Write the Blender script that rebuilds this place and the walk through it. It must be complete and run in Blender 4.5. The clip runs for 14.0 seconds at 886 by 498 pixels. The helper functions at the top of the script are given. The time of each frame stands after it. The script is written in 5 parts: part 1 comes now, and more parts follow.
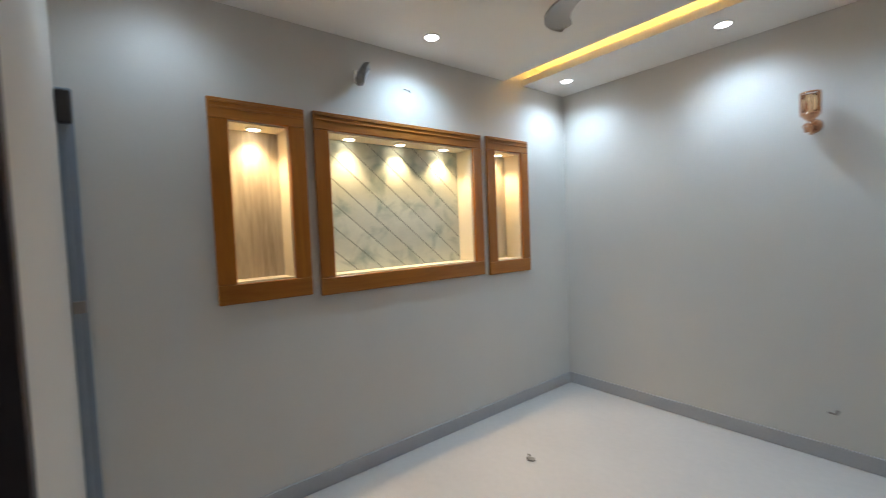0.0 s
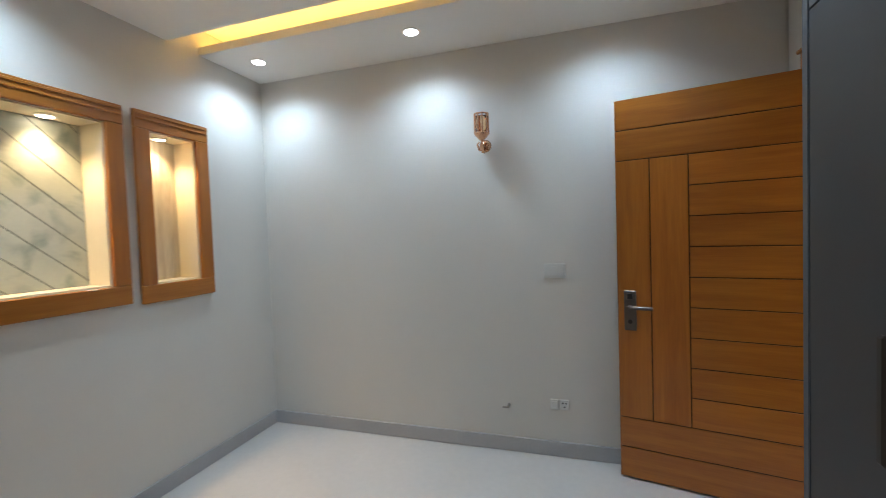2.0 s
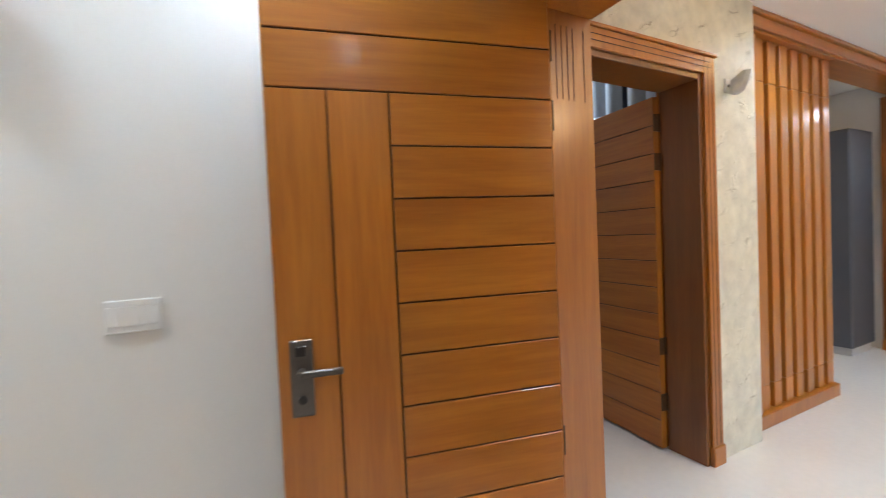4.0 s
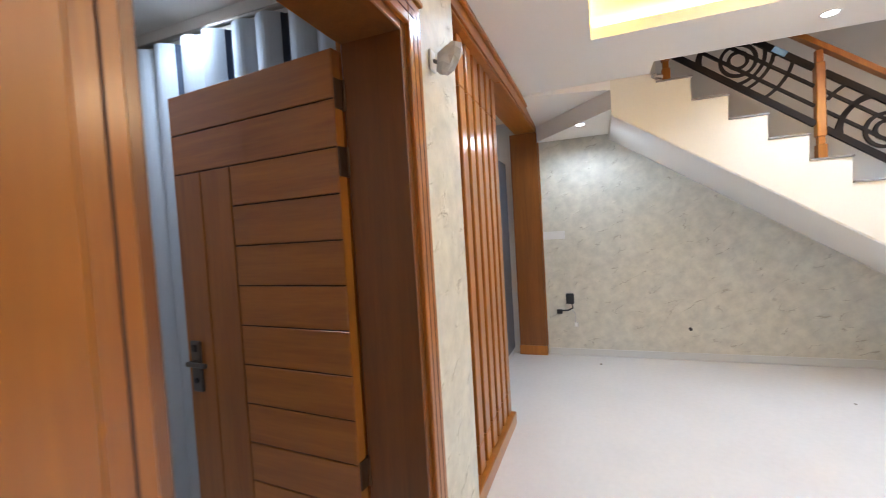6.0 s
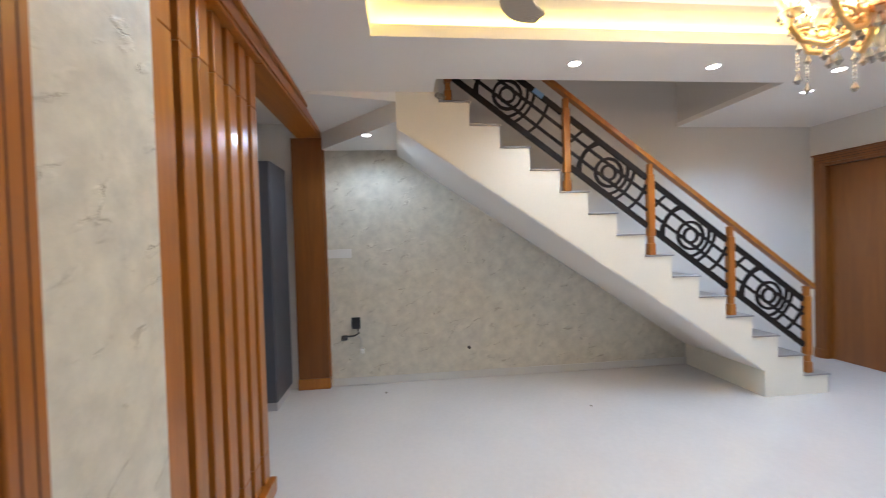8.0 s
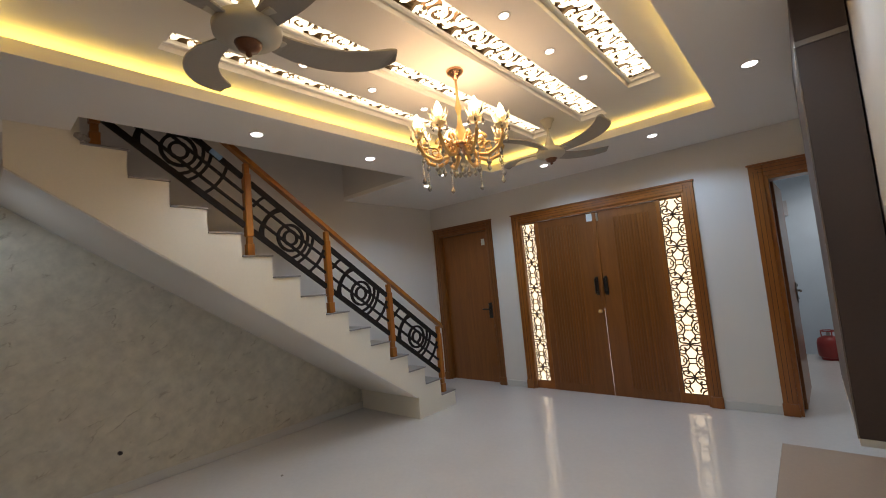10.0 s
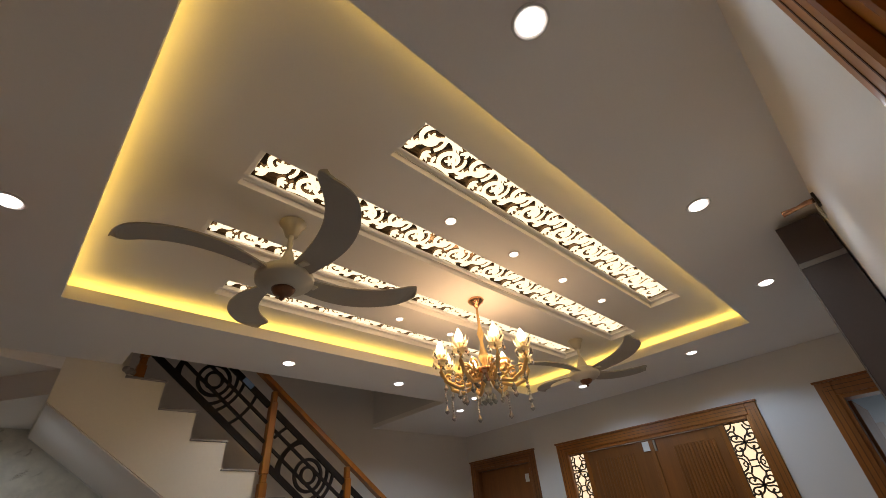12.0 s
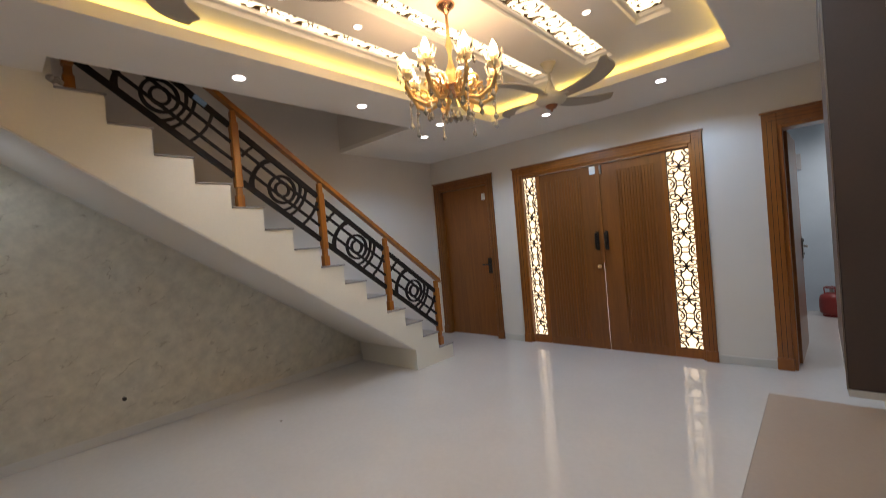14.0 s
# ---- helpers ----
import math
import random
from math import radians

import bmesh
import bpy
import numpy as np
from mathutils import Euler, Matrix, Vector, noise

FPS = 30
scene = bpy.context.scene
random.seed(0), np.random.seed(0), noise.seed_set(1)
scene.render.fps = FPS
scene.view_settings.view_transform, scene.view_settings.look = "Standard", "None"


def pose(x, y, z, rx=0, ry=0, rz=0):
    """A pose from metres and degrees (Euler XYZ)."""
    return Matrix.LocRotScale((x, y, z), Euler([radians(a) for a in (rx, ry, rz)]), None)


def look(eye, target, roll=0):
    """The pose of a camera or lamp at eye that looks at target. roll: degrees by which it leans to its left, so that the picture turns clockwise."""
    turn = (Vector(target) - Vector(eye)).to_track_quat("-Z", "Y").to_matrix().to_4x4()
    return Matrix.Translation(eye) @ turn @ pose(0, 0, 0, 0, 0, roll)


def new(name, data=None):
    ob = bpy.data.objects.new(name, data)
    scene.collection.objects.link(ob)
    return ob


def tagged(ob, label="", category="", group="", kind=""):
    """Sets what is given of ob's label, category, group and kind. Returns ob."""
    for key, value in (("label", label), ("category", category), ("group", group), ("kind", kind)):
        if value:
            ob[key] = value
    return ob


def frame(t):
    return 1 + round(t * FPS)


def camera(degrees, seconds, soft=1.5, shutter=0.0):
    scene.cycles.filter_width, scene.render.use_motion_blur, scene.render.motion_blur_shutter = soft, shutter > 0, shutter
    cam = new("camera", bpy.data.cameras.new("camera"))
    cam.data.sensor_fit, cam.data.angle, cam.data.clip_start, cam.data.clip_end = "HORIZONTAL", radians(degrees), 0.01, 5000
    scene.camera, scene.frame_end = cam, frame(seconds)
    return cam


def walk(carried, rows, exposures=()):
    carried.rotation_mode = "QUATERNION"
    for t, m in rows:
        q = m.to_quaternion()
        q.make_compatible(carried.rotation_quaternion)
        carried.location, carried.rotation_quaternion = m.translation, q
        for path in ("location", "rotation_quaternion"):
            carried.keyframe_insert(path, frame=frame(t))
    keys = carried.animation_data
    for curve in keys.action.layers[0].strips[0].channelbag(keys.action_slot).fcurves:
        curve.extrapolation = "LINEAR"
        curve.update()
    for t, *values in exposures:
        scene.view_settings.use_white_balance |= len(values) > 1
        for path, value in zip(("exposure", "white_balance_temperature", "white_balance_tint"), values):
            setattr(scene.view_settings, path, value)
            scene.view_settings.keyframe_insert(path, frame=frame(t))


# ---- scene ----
cam = camera(93.6, 14.0, soft=0.7, shutter=0.3)
PATH = [
    (0, (-0.146, -3.309, 1.449), (-1.714, -2.072, 1.358), -2.3),
    (0.5, (-0.129, -3.294, 1.441), (-1.342, -1.708, 1.342), -1.5),
    (1, (-0.067, -3.156, 1.444), (-1.07, -1.427, 1.375), -2.9),
    (1.5, (-0.053, -2.965, 1.435), (-0.919, -1.164, 1.355), -2.6),
    (2, (-0.182, -2.713, 1.414), (-0.786, -0.808, 1.343), -2.0),
    (2.5, (-0.237, -2.425, 1.353), (-0.465, -0.439, 1.289), -2.0),
    (3, (-0.236, -2.075, 1.306), (-0.158, -0.077, 1.313), -2.1),
    (3.5, (-0.167, -1.749, 1.341), (0.277, 0.201, 1.299), -1.8),
    (4, (-0.061, -1.463, 1.341), (0.848, 0.318, 1.285), -2.5),
    (4.2, (0.044, -1.336, 1.34), (1.098, 0.363, 1.306), -3.7),
    (6.3, (1.091, -0.643, 1.472), (3.007, -0.074, 1.387), -2.3),
    (6.5, (1.161, -0.689, 1.469), (3.099, -0.204, 1.381), -1.7),
    (7, (1.336, -0.668, 1.464), (3.327, -0.489, 1.404), -1.7),
    (7.5, (1.432, -0.732, 1.469), (3.43, -0.673, 1.422), -1.7),
    (8, (1.474, -0.79, 1.469), (3.463, -1.0, 1.431), -1.7),
    (8.5, (1.527, -0.718, 1.484), (3.363, -1.51, 1.445), -2.0),
    (9, (1.53, -0.626, 1.48), (3.102, -1.862, 1.436), -2.1),
    (9.2, (1.508, -0.613, 1.476), (2.96, -1.988, 1.432), -2.0),
    (11.3, (1.307, -0.745, 1.523), (2.547, -2.138, 2.246), -4.6),
    (11.5, (1.304, -0.74, 1.526), (2.521, -2.062, 2.404), -5.1),
    (12, (1.306, -0.729, 1.526), (2.448, -1.925, 2.652), -5.7),
    (12.5, (1.311, -0.731, 1.53), (2.462, -1.933, 2.64), -5.7),
    (13, (1.324, -0.737, 1.516), (2.561, -2.068, 2.355), -5.6),
    (13.5, (1.346, -0.756, 1.471), (2.661, -2.217, 1.839), -5.0),
    (14, (1.375, -0.777, 1.429), (2.718, -2.259, 1.394), -5.0),
]
walk(
    cam,
    [(t, look(eye, target, roll)) for t, eye, target, roll in PATH],
    exposures=[(0, 0.3, 6330, 13), (1, 0.2, 6320, 12), (2, 0.3, 6420, 13), (2.5, 0.52, 6550, 15), (3, 0.66, 6700, 17), (3.5, 1.0, 6820, 18), (4, 1.28, 6880, 18), (6.5, 1.22, 6600, 20), (7.0, 1.12, 6550, 20), (7.5, 1.05, 6450, 20), (8.3, 0.47, 6700, 20), (9, 0.02, 7050, 20), (11.5, -0.98, 8000, 24), (12.5, -1.16, 8000, 24), (13, -1.48, 8100, 25), (13.5, -0.95, 8000, 24), (14, -0.32, 7650, 23)],
)

# ---- world and exposure ----
world = bpy.data.worlds.new("world")
scene.world = world
world.use_nodes = True
wn = world.node_tree.nodes
sky = wn.new("ShaderNodeTexSky")
sky.sky_type, sky.sun_disc = "NISHITA", False
sky.sun_elevation, sky.sun_rotation = radians(35), radians(200)
world.node_tree.links.new(sky.outputs[0], wn["Background"].inputs[0])
wn["Background"].inputs[1].default_value = 0.06

COOL, WARM, YELLOW = (0.58, 0.81, 1.0), (1.0, 0.76, 0.45), (1.0, 0.72, 0.16)


def spot_lamp(x, y, z, watts, colour=COOL, size=164, radius=0.04, aim=(0, 0, -1), blend=0.8):
    data = bpy.data.lights.new("downlight_beam", "SPOT")
    data.energy, data.color, data.spot_size, data.spot_blend, data.shadow_soft_size = watts, colour, radians(size), blend, radius
    ob = new("downlight_beam", data)
    ob.matrix_world = look((x, y, z), (x + aim[0], y + aim[1] + 0.0001, z + aim[2]))
    return ob


def point_lamp(x, y, z, watts, colour, radius):
    data = bpy.data.lights.new("bulb_light", "POINT")
    data.energy, data.color, data.shadow_soft_size = watts, colour, radius
    ob = new("bulb_light", data)
    ob.location = (x, y, z)
    return ob


# ---- materials ----
def material(name, rgb, rough=0.5, metal=0.0, vary=0.08, scale=6.0, fine=90.0, bump=0.02, spec=0.5, stretch=(1, 1, 1), coat=0.0, islands=0.0):
    m = bpy.data.materials.new(name)
    m.use_nodes = True
    nt = m.node_tree
    n, l = nt.nodes, nt.links
    b = n["Principled BSDF"]
    co = n.new("ShaderNodeTexCoord")
    mp = n.new("ShaderNodeMapping")
    mp.inputs["Scale"].default_value = stretch
    l.new(co.outputs["Object"], mp.inputs["Vector"])
    big, small = n.new("ShaderNodeTexNoise"), n.new("ShaderNodeTexNoise")
    big.inputs["Scale"].default_value, big.inputs["Detail"].default_value = scale, 4
    small.inputs["Scale"].default_value, small.inputs["Detail"].default_value = fine, 3
    l.new(mp.outputs[0], big.inputs["Vector"])
    l.new(mp.outputs[0], small.inputs["Vector"])
    mixf = n.new("ShaderNodeMath")
    mixf.operation = "MULTIPLY_ADD"
    l.new(small.outputs["Fac"], mixf.inputs[0])
    mixf.inputs[1].default_value = 0.4
    half = n.new("ShaderNodeMath")
    half.operation = "MULTIPLY"
    l.new(big.outputs["Fac"], half.inputs[0])
    half.inputs[1].default_value = 0.6
    l.new(half.outputs[0], mixf.inputs[2])
    ramp = n.new("ShaderNodeValToRGB")
    lo, hi = [c * (1 - vary) for c in rgb], [min(1, c * (1 + vary)) for c in rgb]
    ramp.color_ramp.elements[0].position, ramp.color_ramp.elements[1].position = 0.3, 0.7
    ramp.color_ramp.elements[0].color, ramp.color_ramp.elements[1].color = (*lo, 1), (*hi, 1)
    l.new(mixf.outputs[0], ramp.inputs[0])
    out = ramp.outputs[0]
    if islands:
        info = n.new("ShaderNodeObjectInfo")
        hsv = n.new("ShaderNodeHueSaturation")
        mr = n.new("ShaderNodeMapRange")
        mr.inputs["To Min"].default_value, mr.inputs["To Max"].default_value = 1 - islands, 1 + islands
        l.new(info.outputs["Random"], mr.inputs["Value"])
        l.new(mr.outputs[0], hsv.inputs["Value"])
        l.new(out, hsv.inputs["Color"])
        out = hsv.outputs[0]
    l.new(out, b.inputs["Base Color"])
    rr = n.new("ShaderNodeMapRange")
    rr.inputs["To Min"].default_value, rr.inputs["To Max"].default_value = max(0.02, rough * 0.85), min(1, rough * 1.15)
    l.new(big.outputs["Fac"], rr.inputs["Value"])
    l.new(rr.outputs[0], b.inputs["Roughness"])
    b.inputs["Metallic"].default_value = metal
    b.inputs["Specular IOR Level"].default_value = spec
    b.inputs["Coat Weight"].default_value = coat
    b.inputs["Coat Roughness"].default_value = 0.12
    if bump:
        bp = n.new("ShaderNodeBump")
        bp.inputs["Strength"].default_value, bp.inputs["Distance"].default_value = min(1, bump * 8), bump * 0.1
        l.new(mixf.outputs[0], bp.inputs["Height"])
        l.new(bp.outputs[0], b.inputs["Normal"])
    return m


def glow(name, rgb, strength):
    m = bpy.data.materials.new(name)
    m.use_nodes = True
    nt = m.node_tree
    nt.nodes.clear()
    e, o = nt.nodes.new("ShaderNodeEmission"), nt.nodes.new("ShaderNodeOutputMaterial")
    e.inputs[0].default_value, e.inputs[1].default_value = (*rgb, 1), strength
    nt.links.new(e.outputs[0], o.inputs[0])
    return m


def glass(name, rgb=(1, 1, 1), rough=0.02):
    m = bpy.data.materials.new(name)
    m.use_nodes = True
    b = m.node_tree.nodes["Principled BSDF"]
    b.inputs["Base Color"].default_value = (*rgb, 1)
    b.inputs["Transmission Weight"].default_value, b.inputs["Roughness"].default_value, b.inputs["IOR"].default_value = 1, rough, 1.5
    return m


def wood(name, dark, light, rough=0.32, grain=(14, 14, 0.9), islands=0.1, coat=0.35):
    """Varnished timber: long grain, fine pores."""
    m = bpy.data.materials.new(name)
    m.use_nodes = True
    nt = m.node_tree
    n, l = nt.nodes, nt.links
    b = n["Principled BSDF"]
    co, mp = n.new("ShaderNodeTexCoord"), n.new("ShaderNodeMapping")
    mp.inputs["Scale"].default_value = grain
    l.new(co.outputs["Object"], mp.inputs["Vector"])
    info = n.new("ShaderNodeObjectInfo")
    off = n.new("ShaderNodeVectorMath")
    off.operation = "ADD"
    sc = n.new("ShaderNodeVectorMath")
    sc.operation = "SCALE"
    sc.inputs[0].default_value = (17, 31, 23)
    l.new(info.outputs["Random"], sc.inputs["Scale"])
    l.new(mp.outputs[0], off.inputs[0])
    l.new(sc.outputs[0], off.inputs[1])
    a, p = n.new("ShaderNodeTexNoise"), n.new("ShaderNodeTexNoise")
    a.inputs["Scale"].default_value, a.inputs["Detail"].default_value, a.inputs["Distortion"].default_value = 1.0, 6, 1.2
    p.inputs["Scale"].default_value, p.inputs["Detail"].default_value = 9, 4
    l.new(off.outputs[0], a.inputs["Vector"])
    l.new(off.outputs[0], p.inputs["Vector"])
    mx = n.new("ShaderNodeMath")
    mx.operation = "MULTIPLY_ADD"
    l.new(p.outputs["Fac"], mx.inputs[0])
    mx.inputs[1].default_value = 0.3
    hf = n.new("ShaderNodeMath")
    hf.operation = "MULTIPLY"
    hf.inputs[1].default_value = 0.7
    l.new(a.outputs["Fac"], hf.inputs[0])
    l.new(hf.outputs[0], mx.inputs[2])
    ramp = n.new("ShaderNodeValToRGB")
    ramp.color_ramp.elements[0].position, ramp.color_ramp.elements[1].position = 0.32, 0.68
    ramp.color_ramp.elements[0].color, ramp.color_ramp.elements[1].color = (*dark, 1), (*light, 1)
    l.new(mx.outputs[0], ramp.inputs[0])
    hsv, mr = n.new("ShaderNodeHueSaturation"), n.new("ShaderNodeMapRange")
    mr.inputs["To Min"].default_value, mr.inputs["To Max"].default_value = 1 - islands, 1 + islands
    l.new(info.outputs["Random"], mr.inputs["Value"])
    l.new(mr.outputs[0], hsv.inputs["Value"])
    l.new(ramp.outputs[0], hsv.inputs["Color"])
    l.new(hsv.outputs[0], b.inputs["Base Color"])
    b.inputs["Roughness"].default_value = rough
    b.inputs["Coat Weight"].default_value, b.inputs["Coat Roughness"].default_value = coat, 0.15
    bp = n.new("ShaderNodeBump")
    bp.inputs["Strength"].default_value, bp.inputs["Distance"].default_value = 0.12, 0.002
    l.new(mx.outputs[0], bp.inputs["Height"])
    l.new(bp.outputs[0], b.inputs["Normal"])
    return m


def cracked_paper(name, rgb, vein, patch):
    """Stone-look wallpaper: cloudy patches with short creases that rise to the right."""
    m = bpy.data.materials.new(name)
    m.use_nodes = True
    nt = m.node_tree
    n, l = nt.nodes, nt.links
    b = n["Principled BSDF"]
    co, cut, join = n.new("ShaderNodeTexCoord"), n.new("ShaderNodeSeparateXYZ"), n.new("ShaderNodeCombineXYZ")
    l.new(co.outputs["Object"], cut.inputs[0])
    flat = n.new("ShaderNodeMath")
    flat.operation = "SUBTRACT"
    l.new(cut.outputs[0], flat.inputs[0])
    l.new(cut.outputs[1], flat.inputs[1])
    l.new(flat.outputs[0], join.inputs[0])
    l.new(cut.outputs[2], join.inputs[1])

    def noise(vec, s, d, rough=0.5):
        node = n.new("ShaderNodeTexNoise")
        node.inputs["Scale"].default_value, node.inputs["Detail"].default_value, node.inputs["Roughness"].default_value = s, d, rough
        l.new(vec, node.inputs["Vector"])
        return node

    def ranged(value, a0, a1, b0=0.0, b1=1.0):
        node = n.new("ShaderNodeMapRange")
        node.interpolation_type = "SMOOTHSTEP"
        for key, v in (("From Min", a0), ("From Max", a1), ("To Min", b0), ("To Max", b1)):
            node.inputs[key].default_value = v
        l.new(value, node.inputs["Value"])
        return node.outputs[0]

    def times(a, c):
        node = n.new("ShaderNodeMath")
        node.operation = "MULTIPLY"
        l.new(a, node.inputs[0])
        if isinstance(c, float):
            node.inputs[1].default_value = c
        else:
            l.new(c, node.inputs[1])
        return node.outputs[0]

    turn = n.new("ShaderNodeMapping")
    turn.inputs["Rotation"].default_value = (0, 0, radians(-27))
    l.new(join.outputs[0], turn.inputs["Vector"])
    squash = n.new("ShaderNodeMapping")
    squash.inputs["Scale"].default_value = (3.4, 8.0, 1)
    l.new(turn.outputs[0], squash.inputs["Vector"])
    warp = noise(squash.outputs[0], 1.5, 5, 0.62)
    add = n.new("ShaderNodeVectorMath")
    add.operation = "MULTIPLY_ADD"
    l.new(warp.outputs["Color"], add.inputs[0])
    add.inputs[1].default_value = (0.75, 0.9, 0)
    l.new(squash.outputs[0], add.inputs[2])
    vor = n.new("ShaderNodeTexVoronoi")
    vor.feature = "DISTANCE_TO_EDGE"
    vor.inputs["Scale"].default_value = 1.0
    l.new(add.outputs[0], vor.inputs["Vector"])
    gate = ranged(noise(squash.outputs[0], 1.7, 2).outputs["Fac"], 0.55, 0.66)
    crease = times(ranged(vor.outputs["Distance"], 0.0, 0.035, 1, 0), gate)
    halo = times(ranged(vor.outputs["Distance"], 0.0, 0.22, 1, 0), gate)
    cloud = noise(turn.outputs[0], 9, 6, 0.6)
    ramp = n.new("ShaderNodeValToRGB")
    ramp.color_ramp.elements[0].position, ramp.color_ramp.elements[1].position = 0.33, 0.66
    ramp.color_ramp.elements[0].color, ramp.color_ramp.elements[1].color = (*patch, 1), (*rgb, 1)
    l.new(cloud.outputs["Fac"], ramp.inputs[0])
    mix = n.new("ShaderNodeMixRGB")
    l.new(times(crease, 0.6), mix.inputs[0])
    l.new(ramp.outputs[0], mix.inputs[1])
    mix.inputs[2].default_value = (*vein, 1)
    l.new(mix.outputs[0], b.inputs["Base Color"])
    b.inputs["Roughness"].default_value = 0.55
    high = n.new("ShaderNodeMath")
    high.operation = "ADD"
    l.new(times(halo, 0.9), high.inputs[0])
    l.new(times(cloud.outputs["Fac"], 0.7), high.inputs[1])
    low = n.new("ShaderNodeMath")
    low.operation = "SUBTRACT"
    l.new(high.outputs[0], low.inputs[0])
    l.new(times(crease, 1.2), low.inputs[1])
    bp = n.new("ShaderNodeBump")
    bp.inputs["Strength"].default_value, bp.inputs["Distance"].default_value = 0.5, 0.008
    l.new(low.outputs[0], bp.inputs["Height"])
    l.new(bp.outputs[0], b.inputs["Normal"])
    return m


def cloud_stone(name, light, dark):
    """Polished stone with soft clouds at two scales, each piece a little different."""
    m = material(name, light, 0.3, vary=0.06, scale=14, fine=70, bump=0.0, islands=0.07)
    n, l = m.node_tree.nodes, m.node_tree.links
    b = n["Principled BSDF"]
    base = b.inputs["Base Color"].links[0].from_socket
    co, cl, mr, mix = n.new("ShaderNodeTexCoord"), n.new("ShaderNodeTexNoise"), n.new("ShaderNodeMapRange"), n.new("ShaderNodeMixRGB")
    cl.inputs["Scale"].default_value, cl.inputs["Detail"].default_value, cl.inputs["Distortion"].default_value = 6.5, 5, 0.6
    l.new(co.outputs["Object"], cl.inputs["Vector"])
    mr.inputs["From Min"].default_value, mr.inputs["From Max"].default_value = 0.5, 0.72
    l.new(cl.outputs["Fac"], mr.inputs["Value"])
    l.new(mr.outputs[0], mix.inputs[0])
    l.new(base, mix.inputs[1])
    mix.inputs[2].default_value = (*dark, 1)
    l.new(mix.outputs[0], b.inputs["Base Color"])
    return m


M_WALL = material("wall_paint", (0.70, 0.655, 0.60), 0.6, vary=0.03, scale=2.5, fine=160, bump=0.01)
M_LWALL = material("lounge_wall_paint", (0.72, 0.68, 0.63), 0.6, vary=0.03, scale=2.5, fine=160, bump=0.01)
M_CEIL = material("ceiling_paint", (0.89, 0.85, 0.795), 0.7, vary=0.02, scale=2, fine=140, bump=0.006)
M_FLOOR = material("polished_porcelain", (0.69, 0.64, 0.60), 0.03, vary=0.05, scale=1.6, fine=26, bump=0.0, spec=0.6)
M_SKIRT = material("grey_skirting_tile", (0.46, 0.44, 0.44), 0.35, vary=0.06, scale=5, fine=60, bump=0.004)
M_WOOD = wood("oak_varnish", (0.325, 0.094, 0.010), (0.47, 0.158, 0.018))
M_WOODH = wood("oak_varnish_cross", (0.325, 0.094, 0.010), (0.47, 0.158, 0.018), grain=(0.9, 14, 14))
M_DWOOD = wood("oak_dark_varnish", (0.185, 0.054, 0.007), (0.265, 0.084, 0.012), rough=0.4)
M_EWOOD = wood("entrance_varnish", (0.24, 0.068, 0.008), (0.35, 0.108, 0.014))
# dark brown of joints, also painted in for the shade inside grooves
M_GROOVE = material("groove_shade_brown", (0.085, 0.028, 0.008), 0.7, vary=0.1)
M_PAPER = cracked_paper("stone_wallpaper", (0.68, 0.63, 0.52), (0.33, 0.28, 0.20), (0.54, 0.50, 0.415))
M_STEP = material("step_marble", (0.80, 0.74, 0.62), 0.35, vary=0.03, scale=3, fine=50, bump=0.004)
M_STEPTOP = material("tread_stone", (0.30, 0.27, 0.25), 0.3, vary=0.1, scale=8, fine=70, bump=0.004)
M_RAIL = material("dark_cut_panel", (0.016, 0.010, 0.008), 0.6, vary=0.15, scale=8, fine=80, bump=0.01, spec=0.2)
M_WARD = material("charcoal_laminate", (0.046, 0.043, 0.045), 0.5, vary=0.06, scale=3, fine=120, bump=0.006)
M_WARDEDGE = material("slate_edge_band", (0.085, 0.092, 0.105), 0.45, vary=0.05)
M_CAB = material("slate_blue_laminate", (0.075, 0.08, 0.095), 0.45, vary=0.05)
M_METAL = material("brushed_nickel", (0.32, 0.29, 0.26), 0.32, metal=1.0, vary=0.1, scale=20, fine=200, bump=0.004)
M_DMETAL = material("dark_bronze", (0.06, 0.05, 0.045), 0.38, metal=0.8, vary=0.1, scale=20, fine=200, bump=0.004)
M_GOLD = material("polished_gold", (0.86, 0.58, 0.27), 0.3, metal=0.6, vary=0.08, scale=12, fine=120, bump=0.002)
M_ROSE = material("rose_gold", (0.72, 0.40, 0.24), 0.25, metal=1.0, vary=0.08, scale=12, fine=120, bump=0.002)
M_WHITEP = material("white_plastic", (0.72, 0.69, 0.65), 0.35, vary=0.02, bump=0.0)
M_FAN = material("cream_fan_enamel", (0.60, 0.55, 0.45), 0.4, vary=0.03, bump=0.0)
M_FANB = material("taupe_fan_blade", (0.38, 0.34, 0.285), 0.45, vary=0.04, bump=0.002)
M_BLACK = material("black_plastic", (0.02, 0.02, 0.022), 0.4, vary=0.1, bump=0.0)
M_JALI = material("dark_cut_metal", (0.035, 0.018, 0.010), 0.4, vary=0.2, scale=10, fine=90, bump=0.004)
M_BRONZE = material("smoked_mirror", (0.12, 0.075, 0.04), 0.15, metal=0.9, vary=0.1, scale=4, bump=0.0)
M_STONE = cloud_stone("green_marble", (0.52, 0.55, 0.48), (0.25, 0.31, 0.285))
M_SIDESTONE = wood("veined_travertine", (0.36, 0.29, 0.20), (0.74, 0.67, 0.54), rough=0.45, grain=(16, 16, 1.1), islands=0.05, coat=0.0)
M_CREAM = material("cream_niche_paint", (0.78, 0.68, 0.50), 0.6, vary=0.03)
M_TAUPE = material("taupe_laminate", (0.36, 0.27, 0.21), 0.35, vary=0.06, scale=3, fine=80, bump=0.003)
